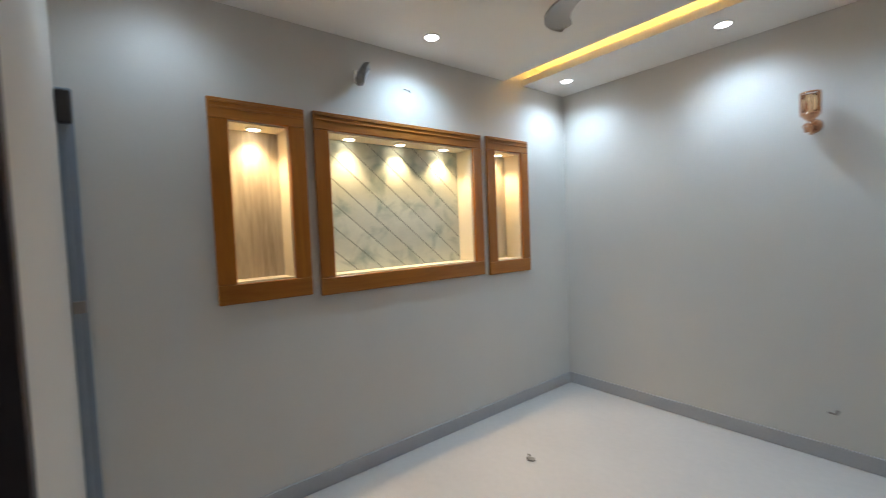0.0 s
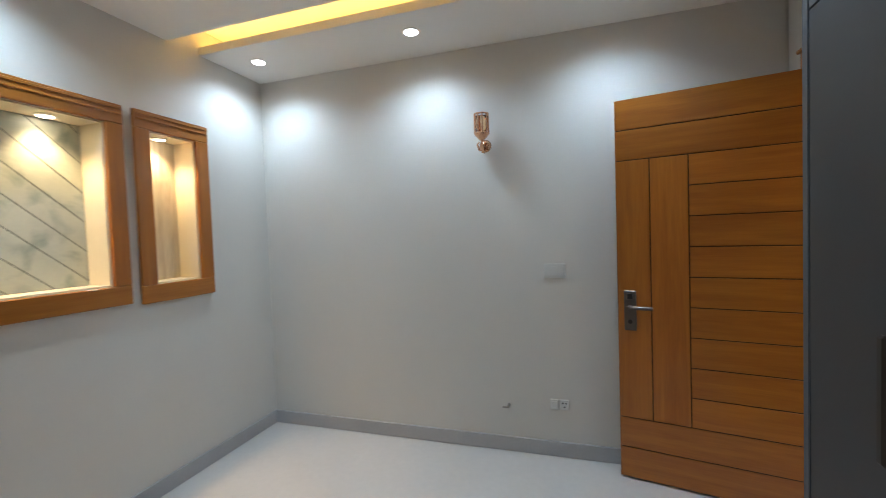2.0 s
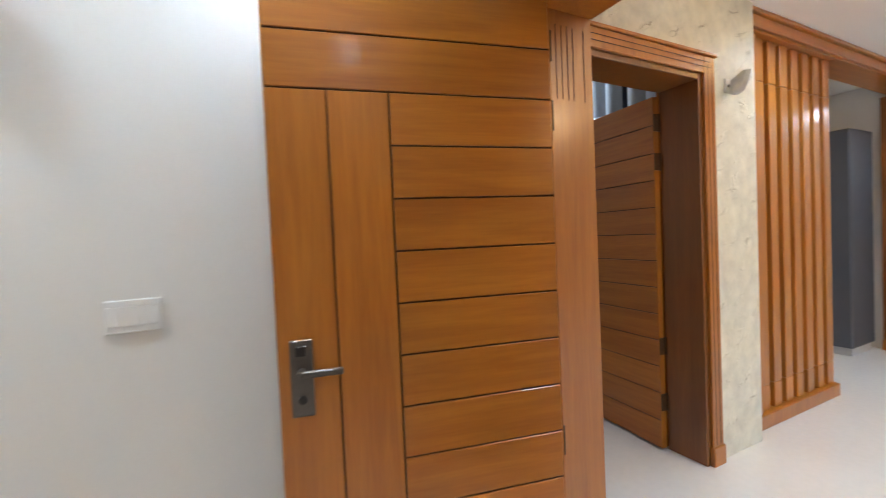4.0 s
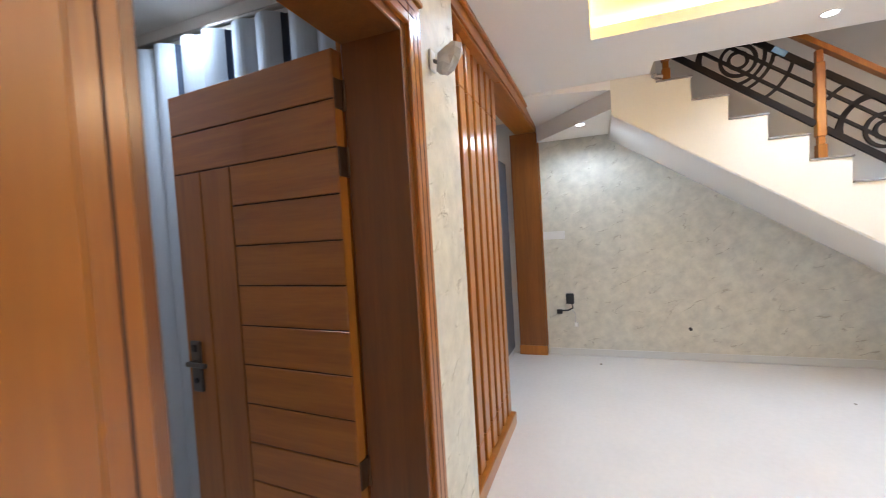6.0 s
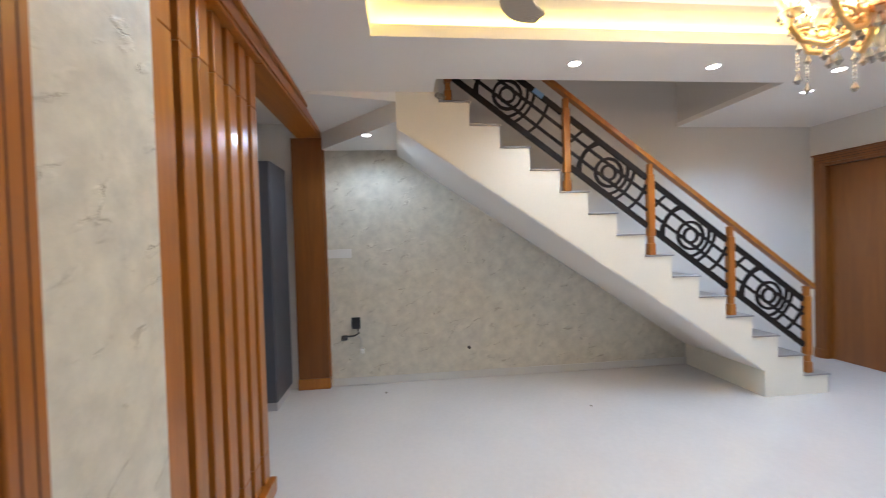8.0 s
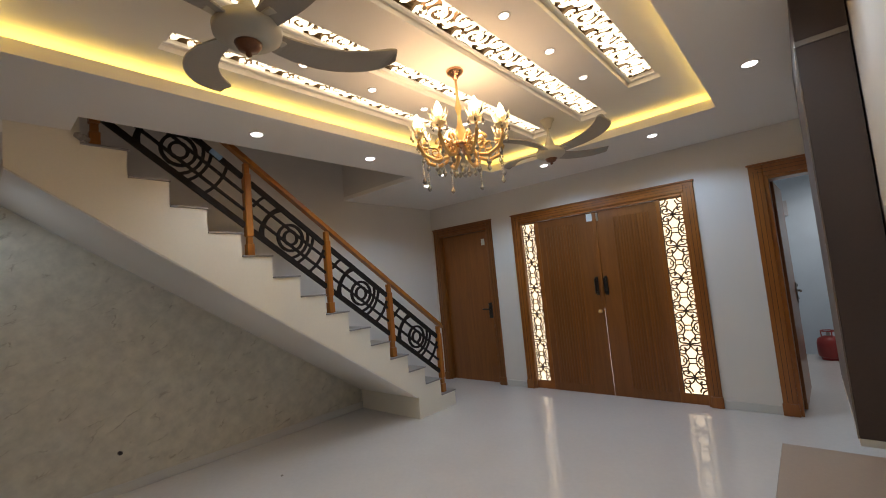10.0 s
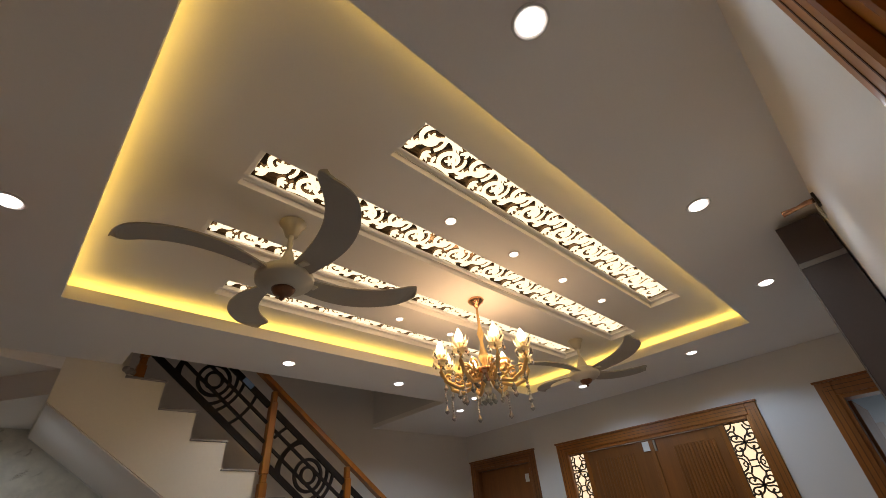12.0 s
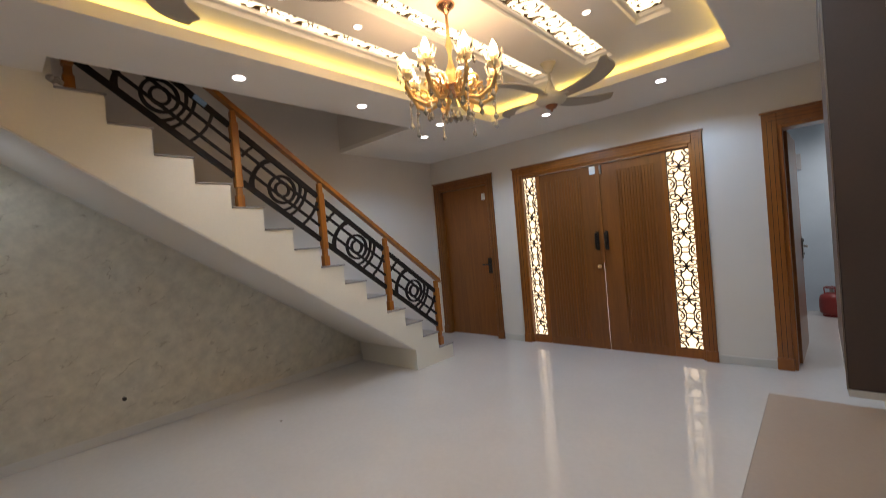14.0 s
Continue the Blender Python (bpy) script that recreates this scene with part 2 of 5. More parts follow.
M_UMBER = material("umber_laminate", (0.075, 0.052, 0.045), 0.4, vary=0.08, scale=3, fine=90, bump=0.004)
M_BLUEWALL = material("pale_blue_paint", (0.52, 0.60, 0.66), 0.6, vary=0.03)
M_CURTAIN = material("pale_blue_curtain", (0.55, 0.60, 0.66), 0.8, vary=0.08, scale=3, fine=200, bump=0.02)
M_NAVY = material("navy_curtain", (0.035, 0.05, 0.085), 0.8, vary=0.1, scale=3, fine=200, bump=0.02)
M_RED = material("red_cylinder_paint", (0.30, 0.03, 0.025), 0.4, vary=0.15, bump=0.004)
M_PAPERWHITE = material("paper_tag", (0.7, 0.68, 0.62), 0.8, vary=0.05)
M_DUST = material("mortar_crumb", (0.30, 0.26, 0.22), 0.9, vary=0.2)
M_CRYSTAL = glass("crystal", (1.0, 0.97, 0.9))
M_CRYSTAL.node_tree.nodes["Principled BSDF"].inputs["Transmission Weight"].default_value = 0.65
M_CUP = glass("frosted_cut_glass", (1.0, 0.90, 0.68), 0.3)
M_AMBER = glass("amber_glass", (1.0, 0.72, 0.4), 0.05)
G_SPOT = glow("downlight_glow", (0.85, 0.94, 1.0), 14)
G_WARMSPOT = glow("warm_downlight_glow", (1.0, 0.86, 0.6), 16)
G_COVE = glow("yellow_led_strip", (1.0, 0.77, 0.17), 9.5)
G_COVEB = glow("amber_led_strip", (1.0, 0.62, 0.14), 8.0)
G_JALI = glow("backlit_panel", (1.0, 0.87, 0.62), 2.3)
G_SCROLL = glow("backlit_scroll", (1.0, 0.93, 0.68), 3.0)
G_BULB = glow("candle_bulb_glow", (1.0, 0.80, 0.50), 26)
# darker wood tone than the casing, for the second door frame's lining
M_LINING = wood("dark_jamb_wood", (0.15, 0.045, 0.008), (0.22, 0.07, 0.012))
G_DAY = glow("daylight_outside", (0.85, 0.94, 1.0), 5.0)


# ---- mesh helpers ----
def box(bm, x0, x1, y0, y1, z0, z1, bevel=0.0):
    r = bmesh.ops.create_cube(bm, size=1.0, matrix=Matrix.Translation(((x0 + x1) / 2, (y0 + y1) / 2, (z0 + z1) / 2)) @ Matrix.Diagonal((abs(x1 - x0), abs(y1 - y0), abs(z1 - z0), 1)))
    if bevel:
        vs = set(r["verts"])
        es = [e for e in bm.edges if e.verts[0] in vs and e.verts[1] in vs]
        bmesh.ops.bevel(bm, geom=es, offset=bevel, segments=1, affect="EDGES", profile=0.5)
    return bm


def boxed(*a, **k):
    return box(bmesh.new(), *a, **k)


def cyl(bm, p0, p1, r0, r1=None, seg=16, caps=True):
    r1 = r0 if r1 is None else r1
    a, b = Vector(p0), Vector(p1)
    d = b - a
    m = Matrix.Translation((a + b) / 2) @ d.to_track_quat("Z", "Y").to_matrix().to_4x4()
    bmesh.ops.create_cone(bm, cap_ends=caps, segments=seg, radius1=r0, radius2=r1, depth=d.length, matrix=m)
    return bm


def lathe(bm, profile, seg=20, at=(0, 0, 0)):
    """profile: (radius, z) from bottom to top."""
    rings = []
    for r, z in profile:
        rings.append([bm.verts.new((at[0] + r * math.cos(2 * math.pi * i / seg), at[1] + r * math.sin(2 * math.pi * i / seg), at[2] + z)) for i in range(seg)])
    for a, b in zip(rings, rings[1:]):
        for i in range(seg):
            j = (i + 1) % seg
            bm.faces.new((a[i], a[j], b[j], b[i]))
    bm.faces.new(rings[0][::-1])
    bm.faces.new(rings[-1])
    return bm


def ribbon(bm, pts, width, put, t0, t1, closed=False):
    """A flat bar along a 2D path: put(u, v, depth) places it."""
    n = len(pts)
    ring = []
    for i, (u, v) in enumerate(pts):
        a = pts[i - 1] if (i or closed) else pts[i]
        b = pts[(i + 1) % n] if (i < n - 1 or closed) else pts[i]
        du, dv = b[0] - a[0], b[1] - a[1]
        ln = math.hypot(du, dv) or 1
        w = width(i / (n - 1)) if callable(width) else width
        nu, nv = -dv / ln * w / 2, du / ln * w / 2
        ring.append([bm.verts.new(put(u + nu, v + nv, t0)), bm.verts.new(put(u - nu, v - nv, t0)), bm.verts.new(put(u - nu, v - nv, t1)), bm.verts.new(put(u + nu, v + nv, t1))])
    for i in range(n if closed else n - 1):
        a, b = ring[i], ring[(i + 1) % n]
        for k in range(4):
            j = (k + 1) % 4
            bm.faces.new((a[k], a[j], b[j], b[k]))
    if not closed:
        bm.faces.new(ring[0])
        bm.faces.new(ring[-1][::-1])
    return bm


def circle(cu, cv, r, n=24, a0=0.0, a1=2 * math.pi):
    full = abs(a1 - a0) > 6.28
    return [(cu + r * math.cos(a0 + (a1 - a0) * i / (n if full else n - 1)), cv + r * math.sin(a0 + (a1 - a0) * i / (n if full else n - 1))) for i in range(n)]


def tube(bm, pts, r, seg=8):
    """A round bar along 3D points."""
    pts = [Vector(p) for p in pts]
    rings = []
    for i, p in enumerate(pts):
        d = (pts[min(i + 1, len(pts) - 1)] - pts[max(i - 1, 0)]).normalized()
        q = d.to_track_quat("Z", "Y").to_matrix()
        rr = r(i / (len(pts) - 1)) if callable(r) else r
        rings.append([bm.verts.new(p + q @ Vector((rr * math.cos(2 * math.pi * k / seg), rr * math.sin(2 * math.pi * k / seg), 0))) for k in range(seg)])
    for a, b in zip(rings, rings[1:]):
        for k in range(seg):
            j = (k + 1) % seg
            bm.faces.new((a[k], a[j], b[j], b[k]))
    bm.faces.new(rings[0][::-1])
    bm.faces.new(rings[-1])
    return bm


def mesh_of(name, bm, mat, smooth=False):
    bmesh.ops.recalc_face_normals(bm, faces=bm.faces)
    me = bpy.data.meshes.new(name)
    bm.to_mesh(me)
    bm.free()
    me.materials.append(mat)
    if smooth:
        for p in me.polygons:
            p.use_smooth = True
    return me


def part(name, bm, mat, parent, label="", smooth=False):
    ob = new(name, mesh_of(name, bm, mat, smooth))
    ob.parent = parent
    if label:
        ob["label"] = label
    return ob


def thing(name, at, label, category, group="", kind="", turn=0):
    ob = new(name)
    ob.empty_display_size = 0.1
    ob.matrix_world = pose(*at, 0, 0, turn)
    return tagged(ob, label, category, group, kind)


def solid(name, bm, mat, label, category="", group="", kind="", smooth=False):
    return tagged(new(name, mesh_of(name, bm, mat, smooth)), label, category, group, kind)


def structure(name, bm, mat, label):
    return solid(name, bm, mat, label, name.split("_")[0], kind="structure")


def wall(name, along, u0, u1, t0, t1, z0, z1, holes, mat, label):
    """A wall along x or y from u0 to u1, with rectangular holes (u0, u1, z0, z1) right through."""
    bm = bmesh.new()

    def put(a, b, c, d):
        if b - a > 1e-4 and d - c > 1e-4:
            box(bm, *((a, b, t0, t1) if along == "x" else (t0, t1, a, b)), c, d)

    cuts = sorted({u0, u1, *[h[0] for h in holes], *[h[1] for h in holes]})
    for a, b in zip(cuts, cuts[1:]):
        inside = sorted([h for h in holes if h[0] <= a + 1e-6 and h[1] >= b - 1e-6], key=lambda h: h[2])
        z = z0
        for h in inside:
            put(a, b, z, h[2])
            z = h[3]
        put(a, b, z, z1)
    return structure(name, bm, mat, label)


# ---- plan ----
CEIL_B, CEIL_L, TRAY = 2.60, 2.667, 2.80
XA, YB = -2.428, -0.067            # bedroom: niche wall, sconce wall
XC0, XC1 = 0.895, 1.135          # wall between bedroom and lounge
YN = -0.08                     # lounge, north wall
XE, YS = 5.855, -5.58           # lounge, east and south wall
XST = 4.82                     # open side of the stairs
TOP = 3.05

# floor and the shell
structure("floor", boxed(-3.4, 7.2, -10.4, 4.0, -0.15, 0.0), M_FLOOR, "glossy off-white porcelain floor with faint clouding")
NICHES = [(-2.925, -2.455, 1.12, 2.135), (-2.405, -1.125, 1.105, 2.14), (-1.07, -0.60, 1.09, 2.145)]
holes = [(a + 0.085, b - 0.085, c + 0.10, d - 0.10) for a, b, c, d in NICHES]
wall("wall_west", "y", -5.1, 0.25, XA - 0.22, XA, 0, TOP, holes, M_WALL, "pale grey painted bedroom wall with three lit niches")
structure("wall_niche_back", boxed(XA - 0.34, XA - 0.222, -5.1, 0.25, 0, TOP), M_CREAM, "cream plaster behind the niches")
wall("wall_north", "x", XA, XC1, YB, YB + 0.25, 0, TOP, [], M_WALL, "pale grey painted bedroom wall")
wall("wall_bedroom_south", "x", XA, XC0, -5.3, -5.1, 0, TOP, [], M_WALL, "pale grey painted bedroom wall")
structure("wall_bedroom_return", boxed(XA, -1.20, -3.66, -3.46, 0, TOP), M_WALL, "pale grey painted return wall")
DOOR_C = (-1.25, -0.33, 0, 2.135)
wall("wall_middle", "y", -4.45, YN, XC0, XC1, 0, TOP, [DOOR_C], M_LWALL, "off-white painted wall between bedroom and lounge")
wall("wall_middle_south", "y", -5.3, -4.452, XC0 - 0.5, XC0 - 0.3, 0, TOP, [], M_LWALL, "off-white painted alcove wall")
structure("wall_alcove", boxed(XC0 - 0.5, XC0 - 0.002, -4.62, -4.454, 0, TOP), M_LWALL, "off-white painted alcove return")
D2 = (1.34, 2.268, 0, 2.17)
wall("wall_lounge_north", "x", XC1 + 0.002, 2.80, YN, YN + 0.25, 0, TOP, [D2], M_PAPER, "cream stone-look wallpapered wall beside the door")
structure("wall_kitchen_header", boxed(2.80, XE, 0.03, 0.20, 2.62, TOP), M_LWALL, "off-white plaster above the timber beam")
wall("wall_east", "y", -6.0, 3.4, XE, XE + 0.2, 0, 5.6, [], M_LWALL, "off-white painted wall beside the stairs")
SD = (4.785, 5.725, 0, 2.22)
DD = (2.27, 4.272, 0, 2.203)
D3 = (0.70, 1.61, 0, 2.208)
wall("wall_south", "x", 0.2, XE, YS - 0.2, YS, 0, 5.6, [D3, DD, SD], M_LWALL, "off-white painted wall with the entrance doors")

# rooms seen through openings
structure("wall_kitchen_back", boxed(2.6, 7.2, 2.6, 2.8, 0, TOP), M_LWALL, "off-white painted kitchen wall")
structure("wall_kitchen_side", boxed(2.66, 2.80, 0.172, 2.598, 0, TOP), M_LWALL, "off-white painted kitchen side wall")
structure("wall_bedroom_two_back", boxed(0.9, 2.62, 1.95, 2.15, 0, TOP), M_LWALL, "off-white painted wall behind the curtain")
structure("wall_bedroom_two_side", boxed(0.95, 1.15, 0.252, 1.948, 0, TOP), M_LWALL, "off-white painted side wall")
structure("wall_store_back", boxed(-0.4, 3.2, -8.75, -8.55, 0, TOP), M_BLUEWALL, "pale blue painted store room wall")
structure("wall_store_east", boxed(1.95, 2.1, -8.548, YS - 0.202, 0, TOP), M_BLUEWALL, "pale blue painted store room side wall")
structure("wall_store_west", boxed(-0.4, -0.25, -8.548, YS - 0.202, 0, TOP), M_BLUEWALL, "pale blue painted store room side wall")
structure("ceiling_store", boxed(-0.4, 3.2, -8.75, YS - 0.202, 2.7, 2.8), M_CEIL, "white store room ceiling")
structure("ceiling_kitchen", boxed(0.9, 7.2, 0.202, 3.6, 2.7, 2.8), M_CEIL, "white kitchen ceiling")

# bedroom ceiling with its light slot
SLOT = (XA, -0.31, -0.83, -0.61)
bm = bmesh.new()
box(bm, XA, XC0, SLOT[3], YB, CEIL_B, CEIL_B + 0.05)
box(bm, XA, XC0, -5.1, SLOT[2], CEIL_B, CEIL_B + 0.05)
box(bm, SLOT[1], XC0, SLOT[2], SLOT[3], CEIL_B, CEIL_B + 0.05)
box(bm, XA, XC0, -1.0, -0.3, CEIL_B + 0.17, CEIL_B + 0.2)
box(bm, XA, XC0, -0.36, -0.33, CEIL_B + 0.05, CEIL_B + 0.17)
box(bm, XA, XC0, -1.0, -0.97, CEIL_B + 0.05, CEIL_B + 0.17)
structure("ceiling_bedroom", bm, M_CEIL, "white gypsum bedroom ceiling with a recessed light slot")
slot_light = thing("light_strip", (0, 0, CEIL_B + 0.06), "amber LED strip hidden in the bedroom ceiling slot", "light strip")
part("led_strip", boxed(XA + 0.02, SLOT[1] - 0.02, -0.53, -0.49, 0.0, 0.02), G_COVEB, slot_light)
part("channel", boxed(XA + 0.02, SLOT[1] - 0.02, -0.55, -0.47, -0.008, -0.001), M_WHITEP, slot_light)

# lounge ceiling: lower border, tray above, cove, recessed panels, stair well
COVE = (1.787, 3.93, -4.55, -0.662)
WELL = (4.55, -3.93, -1.10)
PANELS = [(2.015, 2.235, -3.90, -1.45), (2.525, 2.755, -4.26, -1.05), (3.065, 3.255, -4.30, -1.04), (3.55, 3.74, -3.90, -1.30)]
bm = bmesh.new()
T = 0.05
box(bm, XC1, COVE[0], YS, YN, CEIL_L, CEIL_L + T)
box(bm, COVE[0], COVE[1], YS, COVE[2], CEIL_L, CEIL_L + T)
box(bm, COVE[0], COVE[1], COVE[3], YN, CEIL_L, CEIL_L + T)
box(bm, COVE[1], WELL[0], YS, YN, CEIL_L, CEIL_L + T)
box(bm, WELL[0], XE, YS, WELL[1], CEIL_L, CEIL_L + T)
box(bm, WELL[0], XE, -0.80, YN, CEIL_L, CEIL_L + T)
box(bm, WELL[0], XST + 0.02, WELL[2], -0.80, CEIL_L, CEIL_L + T)
box(bm, 2.80, XE, YN, 0.03, CEIL_L, CEIL_L + T)
box(bm, 0.4, XC1, -5.6, -4.45, CEIL_L, CEIL_L + T)
X0, X1, Y0, Y1 = COVE[0] - 0.16, COVE[1] + 0.16, COVE[2] - 0.16, COVE[3] + 0.16
xs = [X0]
for a, b, c, d in PANELS:
    box(bm, xs[-1], a, Y0, Y1, TRAY, TRAY + 0.03)
    box(bm, a, b, Y0, c, TRAY, TRAY + 0.03)
    box(bm, a, b, d, Y1, TRAY, TRAY + 0.03)
    xs.append(b)
box(bm, xs[-1], X1, Y0, Y1, TRAY, TRAY + 0.03)
box(bm, X0 - 0.03, X0, Y0, Y1, CEIL_L + T, TRAY + 0.03)
box(bm, X1, X1 + 0.03, Y0, Y1, CEIL_L + T, TRAY + 0.03)
box(bm, X0 - 0.03, X1 + 0.03, Y0 - 0.03, Y0, CEIL_L + T, TRAY + 0.03)
box(bm, X0 - 0.03, X1 + 0.03, Y1, Y1 + 0.03, CEIL_L + T, TRAY + 0.03)
structure("ceiling_lounge", bm, M_CEIL, "white gypsum lounge ceiling with a lit tray recess")
structure("ceiling_slab", boxed(-3.4, WELL[0] - 0.02, -6.0, 0.25, TOP, TOP + 0.15), M_CEIL, "concrete slab above the false ceilings")
structure("ceiling_slab_east", boxed(WELL[0] - 0.02, XE, -6.0, WELL[1] - 0.02, TOP, TOP + 0.15), M_CEIL, "concrete slab above the false ceilings")
structure("ceiling_upper", boxed(WELL[0] - 0.4, XE + 0.2, -6.0, 1.2, 5.6, 5.7), M_CEIL, "white ceiling of the upper stair hall")
structure("wall_upper_west", boxed(WELL[0] - 0.12, WELL[0], WELL[1] - 0.1, 0.3, CEIL_L + T, 5.6), M_LWALL, "off-white painted stair well wall")
structure("wall_upper_south", boxed(WELL[0], XE, WELL[1] - 0.12, WELL[1], CEIL_L + T, 5.6), M_LWALL, "off-white painted stair well wall")
structure("wall_upper_north", boxed(WELL[0], XE, 0.9, 1.02, TOP, 5.6), M_LWALL, "off-white painted upper hall wall")
# crown bead under the cove edge
bm = bmesh.new()
for a in ((COVE[0] - 0.025, COVE[0], COVE[2] - 0.025, COVE[3] + 0.025), (COVE[1], COVE[1] + 0.025, COVE[2] - 0.025, COVE[3] + 0.025), (COVE[0], COVE[1], COVE[2] - 0.025, COVE[2]), (COVE[0], COVE[1], COVE[3], COVE[3] + 0.025)):
    box(bm, *a, CEIL_L + T, CEIL_L + T + 0.022)
structure("trim_cove", bm, M_CEIL, "white upstand hiding the cove light strip")
cove = thing("cove_light", (0, 0, CEIL_L + T), "yellow LED cove light round the lounge ceiling tray", "light strip")
for a in ((COVE[0] - 0.10, COVE[0] - 0.06, COVE[2], COVE[3]), (COVE[1] + 0.06, COVE[1] + 0.10, COVE[2], COVE[3]), (COVE[0], COVE[1], COVE[2] - 0.10, COVE[2] - 0.06), (COVE[0], COVE[1], COVE[3] + 0.06, COVE[3] + 0.10)):
    part("led_strip", boxed(*a, 0.001, 0.02), G_COVE, cove)

# baseboards
SK = 0.096
for nm, b in (("baseboard_west", (XA, XA + 0.014, -3.36, YB - 0.014)), ("baseboard_north", (XA, XC0, YB - 0.014, YB)), ("baseboard_corner", (XC0 - 0.014, XC0, -0.21, YB - 0.014))):
    structure(nm, boxed(*b, 0.001, SK, bevel=0.003), M_SKIRT, "grey tiled skirting along the wall")
for nm, b in (("baseboard_south", (1.72, 2.17, YS, YS + 0.012)), ("baseboard_south_b", (4.375, 4.69, YS, YS + 0.012)), ("baseboard_east", (XE - 0.012, XE, -4.9, YN))):
    structure(nm, boxed(*b, 0.001, 0.08, bevel=0.003), material("pale_skirting", (0.62, 0.60, 0.56), 0.3, vary=0.04), "pale stone skirting along the wall")


# ---- doors ----
def door_frame(name, along, u0, u1, z1, t0, t1, cas, mat, label, back=True, short=0.0, lining=None):
    """A lined opening with casings on both faces; the lining fills the wall's thickness."""
    f = thing(name, (0, 0, 0), label, "door frame", kind="structure")

    def b(ua, ub, ta, tb, za, zb, bev=0.004):
        return boxed(*((ua, ub, ta, tb) if along == "x" else (ta, tb, ua, ub)), za, zb, bevel=bev)

    L = 0.035
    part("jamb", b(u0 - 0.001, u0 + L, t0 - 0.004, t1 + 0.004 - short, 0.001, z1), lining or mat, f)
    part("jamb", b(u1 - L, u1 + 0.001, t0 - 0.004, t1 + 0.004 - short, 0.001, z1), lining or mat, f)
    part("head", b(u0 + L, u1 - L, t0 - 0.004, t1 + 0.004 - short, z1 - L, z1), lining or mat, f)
    for ta, tb, s in ((t0 - 0.021, t0 - 0.001, -1), (t1 + 0.001, t1 + 0.021, 1)):
        if not back and s == back:
            continue
        for q in (0, 1):
            o0, o1 = (u0 - cas, u0 + 0.004) if q == 0 else (u1 - 0.004, u1 + cas)
            part("casing", b(o0, o1, ta, tb, 0.001, z1 + cas), mat, f)
            c0 = (o0 + o1) / 2
            for off in (-0.018, 0.018):
                # no cut here: a thin dark strip paints the groove's shade
                part("groove", b(c0 + off - 0.0022, c0 + off + 0.0022, ta - 0.0008 if s < 0 else tb, ta if s < 0 else tb + 0.0008, 0.12, z1 + cas * 0.5, 0), M_GROOVE, f)
            part("plinth", b(o0 - 0.006, o1 + 0.006, ta - 0.01 if s < 0 else ta, tb if s < 0 else tb + 0.01, 0.001, 0.11), mat, f)
        part("casing", b(u0 + 0.004, u1 - 0.004, ta, tb, z1 - 0.004, z1 + cas), mat, f)
        for off in (0.34, 0.66):
            part("groove", b(u0 - cas * 0.5, u1 + cas * 0.5, ta - 0.0012 if s < 0 else tb, ta if s < 0 else tb + 0.0012, z1 + cas * off - 0.0022, z1 + cas * off + 0.0022, 0), M_GROOVE, f)
        part("cornice", b(u0 - cas - 0.012, u1 + cas + 0.012, ta - 0.012 if s < 0 else ta, tb if s < 0 else tb + 0.012, z1 + cas, z1 + cas + 0.018), mat, f)
    return f


M_HINGE = material("dark_bronze_hinge", (0.11, 0.055, 0.025), 0.4, metal=0.7, vary=0.12, scale=20, fine=200, bump=0.004)
M_LOCK = material("antique_nickel", (0.16, 0.135, 0.115), 0.38, metal=0.9, vary=0.12, scale=20, fine=200, bump=0.004)


def lever_lock(parent, x, y, z, out, hand, mat=M_METAL):
    """Long lock plate with a lever; out: the side it faces along y, hand: which way the lever points."""
    p = part("lock_plate", boxed(x - 0.031, x + 0.031, y, y + out * 0.012, z - 0.11, z + 0.11, bevel=0.003), mat, parent, "brushed metal lock plate")
    bm = cyl(bmesh.new(), (x, y + out * 0.012, z + 0.02), (x, y + out * 0.05, z + 0.02), 0.011)
    box(bm, min(x, x + hand * 0.115), max(x, x + hand * 0.115), y + out * 0.045 - 0.008, y + out * 0.045 + 0.008, z + 0.011, z + 0.03, bevel=0.004)
    part("lever", bm, mat, p)
    part("keyhole", cyl(bmesh.new(), (x, y + out * 0.0125, z - 0.06), (x, y + out * 0.018, z - 0.06), 0.012), M_DMETAL, p)
    part("thumb_turn", boxed(x - 0.014, x + 0.014, y + out * 0.0125, y + out * 0.02, z + 0.065, z + 0.095, bevel=0.002), M_DMETAL, p)


